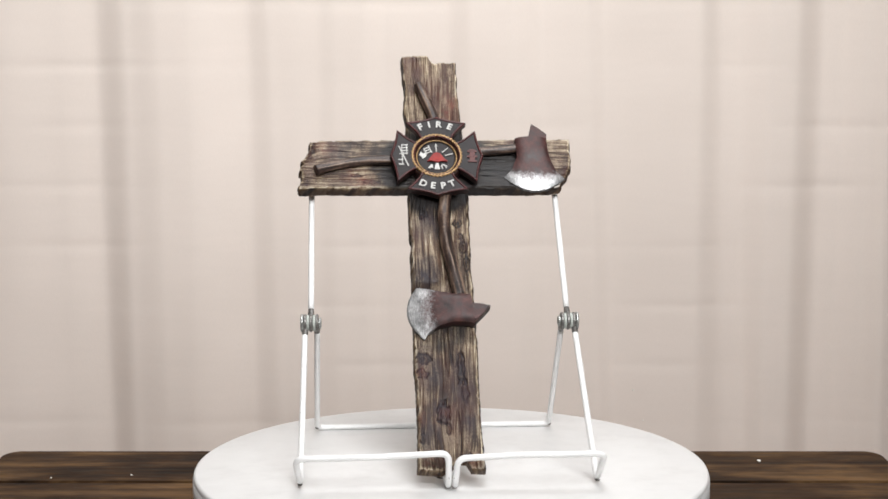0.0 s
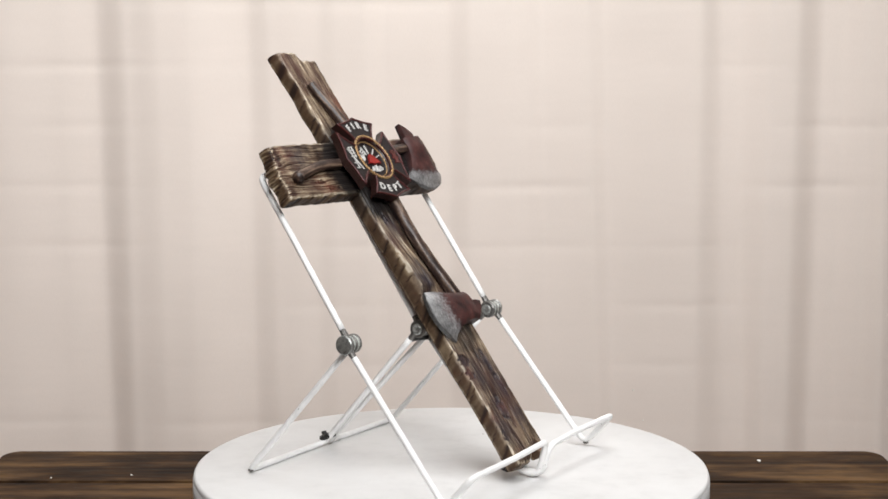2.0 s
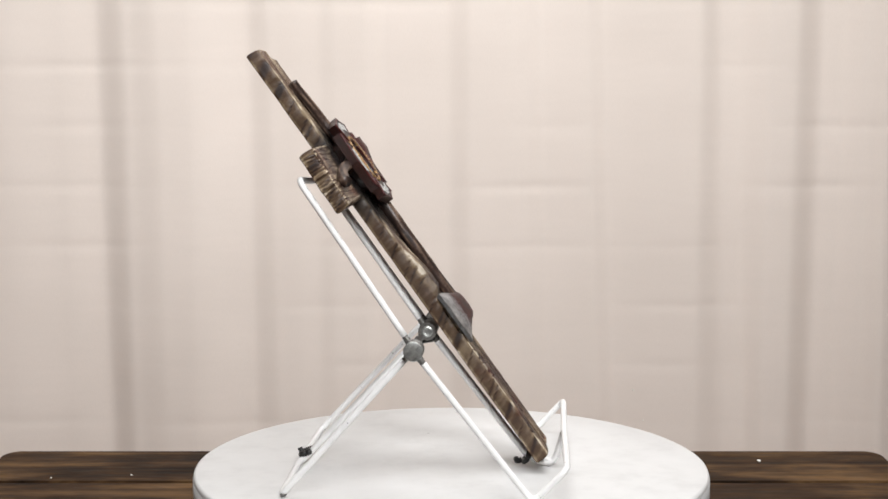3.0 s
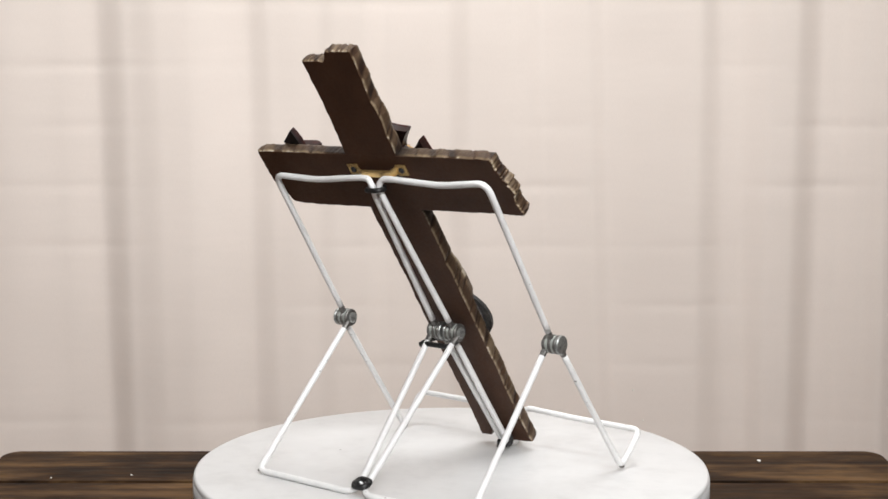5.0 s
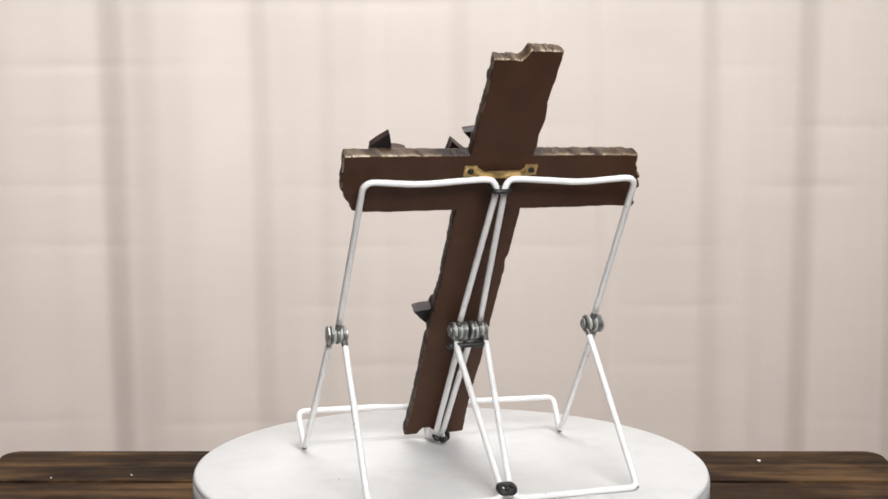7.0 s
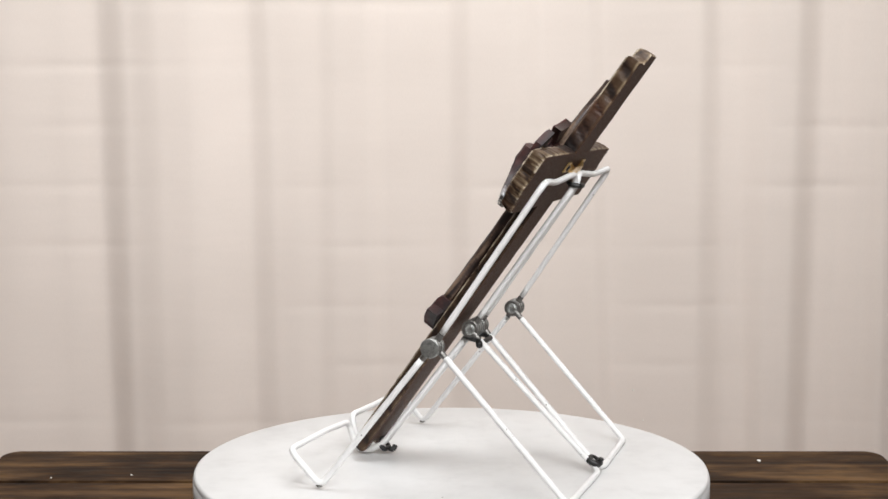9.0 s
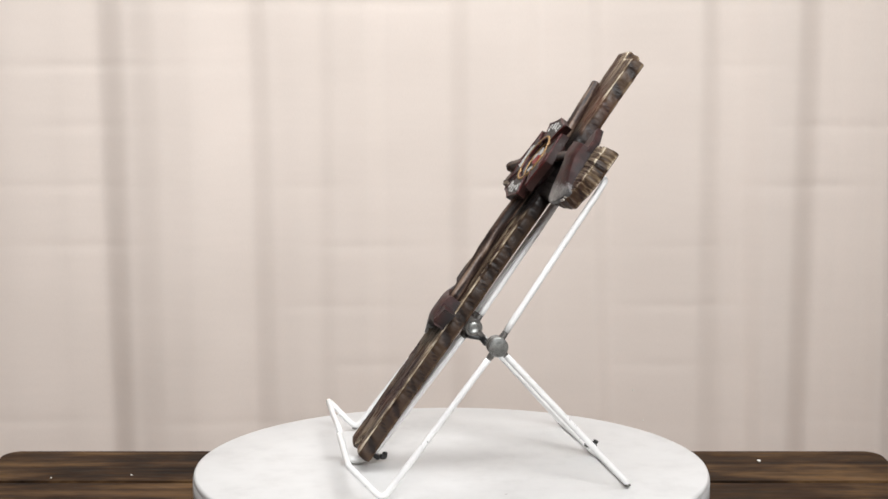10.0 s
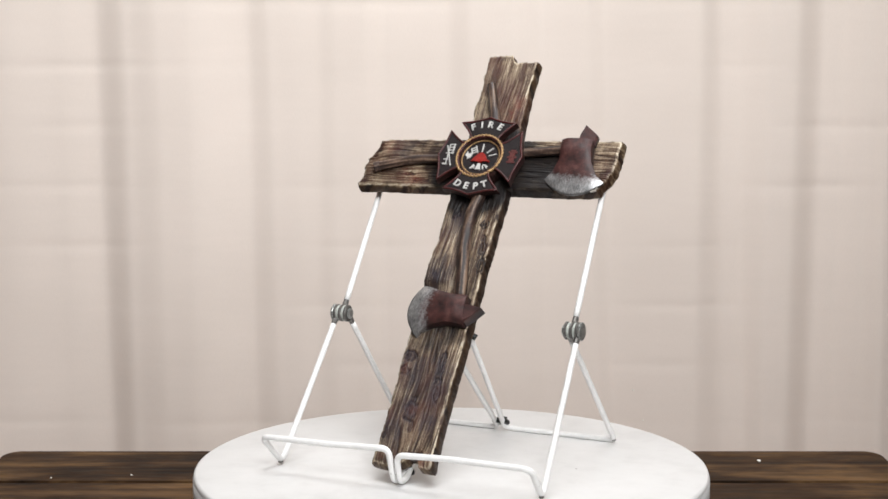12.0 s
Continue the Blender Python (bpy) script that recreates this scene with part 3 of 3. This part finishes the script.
    def wash_and_shade(x, y):
        # dark paint wash round the badge, deepened for the shade in its gaps
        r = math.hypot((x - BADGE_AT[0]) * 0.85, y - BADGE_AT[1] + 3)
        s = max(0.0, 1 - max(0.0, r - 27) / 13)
        # dark halo at the lower axe head, partly its shadow put into the colour
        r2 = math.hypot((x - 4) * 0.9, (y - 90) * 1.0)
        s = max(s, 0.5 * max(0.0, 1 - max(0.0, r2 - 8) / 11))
        # dark wash on the right arm, between badge and axe
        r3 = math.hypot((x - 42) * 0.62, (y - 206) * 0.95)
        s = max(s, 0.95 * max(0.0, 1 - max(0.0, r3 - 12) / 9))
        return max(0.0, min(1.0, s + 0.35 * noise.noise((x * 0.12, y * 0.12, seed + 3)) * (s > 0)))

    def add(x, y, z, g, s, slated=1.0):
        w = bm.verts.new((x * MM, y * MM, z * MM))
        w[grain_of], w[wash_shade_of] = g, s
        w[rust_of] = max([math.exp(-(((x - a) / r) ** 2 + ((y - b) / r) ** 2)) for a, b, r in RUST])
        w[rim_of] = 1.0 if slated < 1 else 0.0
        w[slate_of] = slated * max([math.exp(-(((x - a) / r) ** 2 + ((y - b) / r / 1.5) ** 2)) for a, b, r in SLATE])
        return w

    face, rim = [], []
    for j in range(nv + 1):
        row = []
        for i in range(nu + 1):
            u, v = i / nu, j / nv
            x, y = place(u, v, -1.3)
            z, g = relief(x, y, u, v)
            row.append(add(x, y, z, g, wash_and_shade(x, y)))
        face.append(row)
    for a, b in zip(face, face[1:]):
        for i in range(nu):
            bm.faces.new((a[i], a[i + 1], b[i + 1], b[i]))
    edge = [(i, 0) for i in range(nu)] + [(nu, j) for j in range(nv)] + [(i, nv) for i in range(nu, 0, -1)] + [(0, j) for j in range(nv, 0, -1)]
    last = [face[j][i] for i, j in edge]
    for depth, grow in ((0.12, -0.7), (0.3, -0.2), (0.55, 0.1), (0.8, 0.2), (0.96, 0.0), (1.0, -0.5)):
        ring = []
        for (i, j), w in zip(edge, last):
            x, y = place(i / nu, j / nv)
            t = (y if i in (0, nu) else x) if vertical else (x if i in (0, nu) else y)
            n = 0.42 * noise.noise((t * 0.045 + depth * 0.4, depth * 0.6, seed + 20)) + 0.28 * noise.noise((t * 0.4 + depth * 1.2, depth * 0.9, seed + 3))
            cut = abs(noise.noise((t * 0.075 + depth * 0.45, seed, 41)))
            g = 0.56 + 0.42 * n - (0.5 * (1 - cut / 0.05) if cut < 0.05 else 0)
            if vertical and i == nu:
                g -= 0.26 * max(0.0, min(1.0, (285 - y) / 40))
            x, y = place(i / nu, j / nv, grow + 0.45 * n * math.sin(math.pi * min(depth, 0.96)) - (0.5 if cut < 0.08 and depth < 0.9 else 0))
            if i not in (0, nu):
                g += 0.4 * noise.noise((t * 0.9, depth * 0.3, seed + 30))
            g += 0.3 if depth > 0.9 else 0.15 if depth < 0.2 else 0.0
            ring.append(add(x, y, FACE + depth * (REAR + z_shift - FACE), g, 0.6 * wash_and_shade(x, y), 0.25))
        for k in range(len(ring)):
            m = (k + 1) % len(ring)
            bm.faces.new((last[k], last[m], ring[m], ring[k]))
        last = ring
    plank = part(name, bm, WOOD, parent, smooth=True)
    # the flat painted back, a thin plate against the board
    bm = bmesh.new()
    outline = []
    for i, j in edge[::2]:
        x, y = place(i / nu, j / nv, -0.45)
        outline.append((x * MM, y * MM))
    prism(bm, outline, (REAR + z_shift - 0.25) * MM, (REAR + z_shift + 0.5) * MM)
    bmesh.ops.triangulate(bm, faces=[f for f in bm.faces if len(f.verts) > 4])
    part("backing", bm, BACK, plank, "flat brown painted back")
    return plank


def axe_head(name, parent, rows, nu=16):
    """An axe head from rows (left, right, sag, height, edge): each row crosses the head, from poll to cutting edge."""
    bm = bmesh.new()
    edge_of = bm.verts.layers.float.new("edge")
    under_of = bm.verts.layers.float.new("under")
    tops, lows = [], []
    fine = []
    for (a, b) in zip(rows, rows[1:]):
        for k in range(4):
            w = k / 4
            fine.append([tuple(p * (1 - w) + q * w for p, q in zip(a[c], b[c])) if c < 2 else a[c] * (1 - w) + b[c] * w for c in range(5)])
    fine.append(rows[-1])
    for left, right, sag, height, edge in fine:
        l, r = Vector(left), Vector(right)
        way = r - l
        out = Vector((way.y, -way.x)).normalized() if sag >= 0 else Vector((-way.y, way.x)).normalized()
        t, b = [], []
        for i in range(nu + 1):
            u = i / nu
            p = l + way * u + out * abs(sag) * 4 * u * (1 - u)
            crown = 1.0 - 0.16 * (2 * u - 1) ** 4
            h = height * crown + 0.25 * noise.noise((p.x * 0.25, p.y * 0.25, 5))
            v = bm.verts.new((p.x * MM, p.y * MM, h * MM))
            v[edge_of] = edge
            t.append(v)
            v = bm.verts.new((p.x * MM, p.y * MM, 4.4 * MM if edge < 0.7 else max(4.4, h - 2.2) * MM))
            v[edge_of] = edge
            v[under_of] = 1.0 if edge < 0.7 else 0.0
            b.append(v)
        tops.append(t)
        lows.append(b)
    for g in (tops, lows):
        for a, b in zip(g, g[1:]):
            for i in range(nu):
                bm.faces.new((a[i], a[i + 1], b[i + 1], b[i]))
    for t, b in ((tops[0], lows[0]), (tops[-1], lows[-1])):
        for i in range(nu):
            bm.faces.new((t[i], t[i + 1], b[i + 1], b[i]))
    for i in (0, nu):
        for j in range(len(tops) - 1):
            bm.faces.new((tops[j][i], tops[j + 1][i], lows[j + 1][i], lows[j][i]))
    bmesh.ops.recalc_face_normals(bm, faces=bm.faces)
    for e in bm.edges:
        e.smooth = len(e.link_faces) == 2 and e.calc_face_angle(0.0) < radians(32)
    return part(name, bm, IRON, parent, "oxblood axe head worn to silver at its edge", True)


def axe_pick(parent, outline, z0, z1):
    bm = bmesh.new()
    prism(bm, [(x * MM, y * MM) for x, y in outline], z0 * MM, z1 * MM, 0.7 * MM)
    under_of = bm.verts.layers.float.new("under")
    for v in bm.verts:
        v[under_of] = 1.0 if v.co.z < (z0 + 0.3) * MM else 0.0
    return part("pick", bm, IRON, parent)


def axe_handle(parent, pts, radius, knob=1.0, taper=1.0):
    """A curved haft with grain that runs along it."""
    bm = bmesh.new()
    grain_of = bm.verts.layers.float.new("grain")
    way = rounded(pts, 14, 6)
    fine = [a.lerp(b, k / 4) for a, b in zip(way, way[1:]) for k in range(4)] + [way[-1]]
    run, rings, sides = 0.0, [], 22
    for i, p in enumerate(fine):
        d = (fine[min(i + 1, len(fine) - 1)] - fine[max(i - 1, 0)]).normalized()
        run += (p - fine[i - 1]).length if i else 0.0
        side = Vector((-d.y, d.x, 0)).normalized()
        up = d.cross(side)
        ring = []
        for k in range(sides):
            a = 2 * math.pi * k / sides
            g = noise.noise((math.cos(a) * 3.2, math.sin(a) * 3.2, run * 0.035)) + 0.6 * noise.noise((math.cos(a) * 7, math.sin(a) * 7, run * 0.09))
            r = radius * (1 + 0.12 * g + 0.05 * noise.noise((run * 0.12, radius, 2)))
            r *= (knob if run < 4 else 1.0) * (taper + (1 - taper) * min(1.0, run / 45))
            w = bm.verts.new((p + side * math.cos(a) * r * 1.05 + up * math.sin(a) * r * 0.95) * MM)
            w[grain_of] = 0.5 + 0.5 * g
            ring.append(w)
        rings.append(ring)
    for a, b in zip(rings, rings[1:]):
        for k in range(sides):
            bm.faces.new((a[k], a[(k + 1) % sides], b[(k + 1) % sides], b[k]))
    bm.faces.new(rings[0][::-1])
    bm.faces.new(rings[-1])
    return part("axe_handle", bm, HANDLE, parent, "dark curved wooden axe handle", True)


def glyph(bm, char, size, m, depth):
    """A raised letter in the built-in font, centred on the origin of m."""
    data = bpy.data.curves.new("letter", "FONT")
    data.body, data.size, data.extrude, data.offset = char, size, depth, size * 0.03
    data.align_x, data.align_y = "CENTER", "CENTER"
    ob = bpy.data.objects.new("letter", data)
    me = ob.to_mesh()
    me.transform(m)
    bm.from_mesh(me)
    ob.to_mesh_clear()
    bpy.data.objects.remove(ob)
    bpy.data.curves.remove(data)


def bar(bm, a, b, w, z, h=0.5):
    """A thin raised stroke from a to b."""
    a, b = Vector(a), Vector(b)
    n = Vector((a.y - b.y, b.x - a.x)).normalized() * w * 0.4
    prism(bm, [((p.x) * MM, (p.y) * MM) for p in (a + n, a - n, b - n, b + n)], z * MM, (z + h) * MM)


def badge(parent):
    cx, cy = BADGE_AT
    bm = bmesh.new()
    lathe(bm, [(18.0 * MM, 2 * MM), (18.0 * MM, 12.0 * MM), (17.2 * MM, 13.2 * MM), (14.4 * MM, 13.4 * MM), (13.0 * MM, 11.4 * MM), (1 * MM, 11.4 * MM)], sides=64)
    disc = part("badge_disc", bm, MAROON, parent, "dark maroon round medallion")
    disc.location = (cx * MM, cy * MM, 1.4 * MM)
    for k in range(4):
        turn = Matrix.Rotation(k * math.pi / 2, 2)
        inner_arc = [(14.8 * math.sin(a), 14.8 * math.cos(a)) for a in (radians(40 * k / 6) for k in range(7))]
        side = [(9.51 + 10.5 * (q / 8) ** 1.45, 11.34 + 14.5 * q / 8) for q in range(1, 9)]
        crest = [(20.0 - 20.0 * q / 8, 25.84 + 4.6 * (q / 8) ** 1.7) for q in range(1, 9)]
        half = inner_arc + side + crest
        outline = half + [(-x, y) for x, y in reversed(half[1:-1])]
        pts = [tuple(turn @ Vector(p) * MM) for p in outline]
        bm = bmesh.new()
        prism(bm, pts, 9.4 * MM, 14.4 * MM, 0.5 * MM)
        arm = part("badge_arm", bm, MAROON, disc, "dark maroon flared arm")
        bm = bmesh.new()
        inner = [(x * 0.87, 15.6 + (y - 14.8) * 0.85) if y > 14.9 else (x * 0.88, y + 0.7) for x, y in outline]
        prism(bm, [tuple(turn @ Vector(p) * MM) for p in inner], 14.0 * MM, 14.65 * MM, 0.2 * MM)
        part("badge_field", bm, BADGE, disc, "dark iron-grey field")
        bm = bmesh.new()
        lip = [(x * 0.945, 15.1 + (y - 14.8) * 0.94) for x, y in outline]
        path = [tuple(turn @ Vector(p) * MM) for p in lip + lip[:1]]
        tube(bm, [(x, y, 14.45 * MM) for x, y in path], 0.75 * MM, 8, 1.0, 0.15)
        part("badge_rim", bm, RIM, disc, "raised oxblood rim", True)
    # rope ring
    bm = bmesh.new()
    n, sides = 264, 10
    rings = []
    for i in range(n):
        a = 2 * math.pi * i / n
        ring = []
        for k in range(sides):
            b = 2 * math.pi * k / sides
            r = 0.8 * (1 + 0.42 * math.cos(2 * b + 40 * a))
            rr = 15.8 + r * math.cos(b)
            ring.append(bm.verts.new((rr * math.cos(a) * MM, rr * math.sin(a) * MM, (14.6 + r * math.sin(b)) * MM)))
        rings.append(ring)
    for i in range(n):
        a, b = rings[i], rings[(i + 1) % n]
        for k in range(sides):
            bm.faces.new((a[k], a[(k + 1) % sides], b[(k + 1) % sides], b[k]))
    part("rope_ring", bm, GOLD, disc, "twisted gold rope ring", True)
    bm = bmesh.new()
    lathe(bm, [(12.6 * MM, 11.2 * MM), (12.6 * MM, 12.0 * MM), (12.2 * MM, 12.3 * MM), (11.8 * MM, 11.9 * MM), (1 * MM, 11.9 * MM)], sides=48)
    part("medallion_field", bm, BADGE, disc, "dark grey medallion field")
    bm = bmesh.new()
    tube(bm, [(13.0 * MM * math.cos(a), 13.0 * MM * math.sin(a), 12.4 * MM) for a in (2 * math.pi * k / 64 for k in range(65))], 0.42 * MM, 8, 1.0, 0.3)
    part("inner_ring", bm, GOLD, disc, "thin worn gold inner ring", True)
    # words
    for word, angles, top in (("FIRE", (-25, -10.5, 4.5, 22), True), ("DEPT", (-23.5, -7.5, 8.5, 23), False)):
        bm = bmesh.new()
        for char, a in zip(word, angles):
            r = 24.0 if top else -23.8
            turn = Matrix.Rotation(radians(-a if top else a), 4, "Z")
            glyph(bm, char, 6.6 * MM, turn @ Matrix.Translation((0, r * MM, 14.7 * MM)), 0.45 * MM)
        part("lettering", bm, WHITE_PAINT, disc, "raised white capital letters")
    # emblem: helmet, rays, ladder, hooks
    bm = bmesh.new()
    z = 11.9
    for a, b, w in (((0.0, 4.2), (-0.2, 10.4), 0.8), ((3.6, 3.6), (7.6, 7.4), 0.7), ((5.6, 1.2), (10.6, 2.8), 0.7), ((-3.0, 3.4), (-5.4, 9.0), 0.9), ((-6.4, 2.2), (-8.2, 6.6), 0.9)):
        bar(bm, a, b, w, z, 0.8)
    bar(bm, (-0.9, 8.6), (0.7, 8.6), 0.6, z, 0.8)
    for k in range(3):
        c = Vector((-3.6, 4.4)).lerp(Vector((-4.9, 7.8)), k / 2)
        bar(bm, c, c + Vector((-2.9, -1.4)), 0.8, z, 0.8)
    prism(bm, [(x * MM, y * MM) for x, y in ((-11.4, 1.6), (-10.2, 4.2), (-8.8, 2.6), (-7.4, 3.4), (-6.4, 1.2), (-7.6, -0.4), (-9.4, -1.4), (-9.8, 0.4))], z * MM, (z + 0.8) * MM)
    prism(bm, [(x * MM, y * MM) for x, y in ((-0.6, -4.6), (1.0, -4.6), (2.0, -9.4), (-1.6, -9.4))], z * MM, (z + 0.8) * MM)
    prism(bm, [(x * MM, y * MM) for x, y in ((-5.8, -8.6), (-3.6, -5.4), (-2.6, -6.0), (-2.6, -9.0), (-3.4, -7.8), (-4.6, -8.9))], z * MM, (z + 0.8) * MM)
    for a, b, w in (((3.0, -6.2), (3.8, -9.0), 0.9), ((4.8, -5.6), (6.2, -8.2), 0.9), ((3.4, -5.6), (6.8, -7.0), 0.8)):
        bar(bm, a, b, w, z, 0.8)
    part("emblem_tools", bm, WHITE_PAINT, disc, "raised white ladder, hooks and rays")
    bm = bmesh.new()
    prism(bm, [(x * 0.82 * MM, (y * 0.76 - 0.3) * MM) for x, y in ((-7.8, -3.8), (-5.2, -2.0), (-4.0, 1.8), (-1.8, 4.4), (0.0, 5.2), (2.4, 4.2), (4.6, 1.6), (5.6, -1.8), (8.8, -3.2), (8.2, -4.4), (3.6, -3.4), (0.6, -5.4), (-3.2, -3.6))], z * MM, (z + 1.5) * MM, 0.5 * MM)
    part("emblem_helmet", bm, RED_PAINT, disc, "raised red helmet")
    # ladder and hook on one arm, hydrant on the other
    bm = bmesh.new()
    z = 14.6
    for a, b, w in (((-24.6, -7.6), (-17.8, -7.6 - 4.6), 0.7), ((-24.8, 7.0), (-18.6, -8.4), 0.9), ((-22.8, 8.0), (-22.4, -7.8), 0.7), ((-19.6, 8.2), (-19.6, 0.5), 0.8)):
        bar(bm, a if a[1] > -7 else (-24.6, -7.4), b if b[1] > -10 else (-21.4, -7.4), w, z, 0.6)
    for k in range(4):
        bar(bm, (-24.4 if k % 2 else -22.8, 7.6 - k * 2.2), (-18.8, 8.0 - k * 2.2), 0.8, z, 0.6)
    for k in range(2):
        bar(bm, (-25.0, -3.6 - k * 3.4), (-21.8, -3.8 - k * 3.4), 0.8, z, 0.6)
    part("ladder_motif", bm, WHITE_PAINT, disc, "raised white ladder and hook")
    bm = bmesh.new()
    for a, b, w in (((23.2, -4.6), (23.2, 4.6), 4.2), ((19.9, -1.0), (26.4, -1.0), 1.7), ((20.2, 3.0), (26.2, 3.0), 1.4), ((20.3, -4.6), (26.1, -4.6), 1.4)):
        bar(bm, a, b, w, z, 0.7)
    part("hydrant_motif", bm, HYDRANT, disc, "small raised oxblood hydrant")
    return disc


def hanger(parent):
    bm = bmesh.new()
    for x in (-18.2, 17.8):
        box(bm, (x - 3.8) * MM, (x + 3.8) * MM, 219.8 * MM, 227 * MM, -4.9 * MM, -3.95 * MM, 0.3 * MM)
    low = [(-15.0, 221.0), (-11.5, 220.0), (11.0, 220.0), (14.6, 221.0), (14.6, 226.4), (10.5, 224.6), (-11, 224.6), (-15.0, 226.4)]
    top = [bm.verts.new((x * MM, y * MM, (-4.6 if abs(x) > 13 else -6.4) * MM)) for x, y in low]
    und = [bm.verts.new((x * MM, y * MM, (-5.4 if abs(x) > 13 else -7.4) * MM)) for x, y in low]
    for ring in (top, und):
        for q in ((0, 1, 6, 7), (1, 2, 5, 6), (2, 3, 4, 5)):
            bm.faces.new([ring[k] for k in q])
    for k in range(8):
        bm.faces.new((top[k], top[(k + 1) % 8], und[(k + 1) % 8], und[k]))
    h = part("hanger", bm, BRASS, parent, "brassed steel hanging bracket")
    for x in (-18.3, 17.8):
        bm = bmesh.new()
        lathe(bm, [(0.4 * MM, -5.9 * MM), (1.7 * MM, -5.6 * MM), (1.9 * MM, -5.2 * MM), (1.9 * MM, -4.4 * MM)], pose(x * MM, 223.5 * MM, 0), 16)
        part("screw", bm, TIE, h, "dark screw head", True)
    return h


def cross():
    c = new("wooden_cross")
    tagged(c, "weathered brown wooden cross with badge and two axes on an easel", "cross")
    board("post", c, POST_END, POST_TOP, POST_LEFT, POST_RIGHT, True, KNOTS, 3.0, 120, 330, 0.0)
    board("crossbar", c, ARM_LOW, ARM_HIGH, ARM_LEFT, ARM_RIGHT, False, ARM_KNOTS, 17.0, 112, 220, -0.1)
    axe_handle(c, [(-78.0, 205.6, 9.2), (-75.0, 207.2, 8.6), (-62.6, 210.8, 8.0), (-50, 213.6, 8.2), (-29, 214.4, 8.6), (0, 218, 9), (31.0, 221.4, 8.6), (58, 224, 9.5)], 3.0, 1.15)
    a = axe_head("axe_head", c, [((53.2, 229.6), (74.0, 229.8), 0.0, 14.6, 0.0), ((53.6, 222.6), (74.5, 220.8), 0.0, 15.0, 0.12), ((54.0, 216.0), (76.0, 214.0), 0.0, 13.0, 0.32),
                                 ((50.4, 207.4), (80.3, 205.6), 1.8, 10.2, 0.54), ((46.8, 204.0), (84.2, 203.0), 5.8, 8.4, 0.78), ((45.1, 202.8), (85.6, 201.8), 10.2, 7.0, 1.0)])
    axe_pick(a, [(62.6, 228.0), (63.4, 236.0), (65.4, 243.7), (70.2, 239.6), (75.2, 235.6), (74.6, 228.0)], 5.0, 9.5)
    axe_handle(c, [(-9.9, 275.4, 8.9), (-8.4, 271.0, 8.7), (-4.4, 260, 8.7), (1.0, 246, 8.7), (4.0, 216, 8.8), (6.0, 188, 9.6), (4.1, 173, 9.9), (4.3, 159, 9.9), (5.7, 147, 9.8), (8.8, 132.5, 9.4), (12.8, 112, 9.6)], 3.9, 1.0, 0.72)
    b = axe_head("axe_head", c, [((20.8, 93.1), (18.8, 113.2), 0.0, 14.6, 0.0), ((14.0, 93.9), (13.2, 113.2), 0.0, 15.4, 0.12), ((6.9, 93.9), (7.4, 113.4), 0.0, 15.2, 0.28),
                                 ((-1.7, 91.6), (-1.8, 115.8), -1.0, 13.4, 0.50), ((-8.0, 87.8), (-10.2, 118.8), -4.2, 10.6, 0.72), ((-10.4, 84.0), (-14.8, 119.8), -8.2, 8.4, 1.0)])
    axe_pick(b, [(18.6, 106.8), (25.0, 105.8), (30.8, 104.8), (26.4, 99.6), (21.4, 94.6), (18.8, 95.2)], 6.0, 13.8)
    bm = bmesh.new()
    bar(bm, (75.4, 196.4), (82.0, 199.0), 1.9, 4.6, 1.5)
    bar(bm, (78.0, 195.6), (81.6, 196.9), 1.1, 4.6, 1.3)
    part("splinter", bm, SPLINTER, c, "pale raw splinter at the edge")
    badge(c)
    hanger(c)
    return c


room()
curtain()
table()
crumb(0.2380, 0.1926, 0.0016)
crumb(-0.2365, 0.1530, 0.0008)
crumb(-0.2940, 0.1452, 0.0006)
lint(0.253, -0.1655, 0.0011)
lint(0.267, -0.2075, 0.0010)
TURNTABLE, DISC = turntable()
EASEL = stand()
CROSS = cross()


def motions():
    times = [i / 10 for i in range(121)]
    walk(DISC, [(t, Matrix.Translation((0, 0, -TABLE_Z)) @ turned(t)) for t in times])
    walk(EASEL, [(t, turned(t)) for t in times])
    walk(CROSS, [(t, turned(t) @ LEAN) for t in times])


motions()
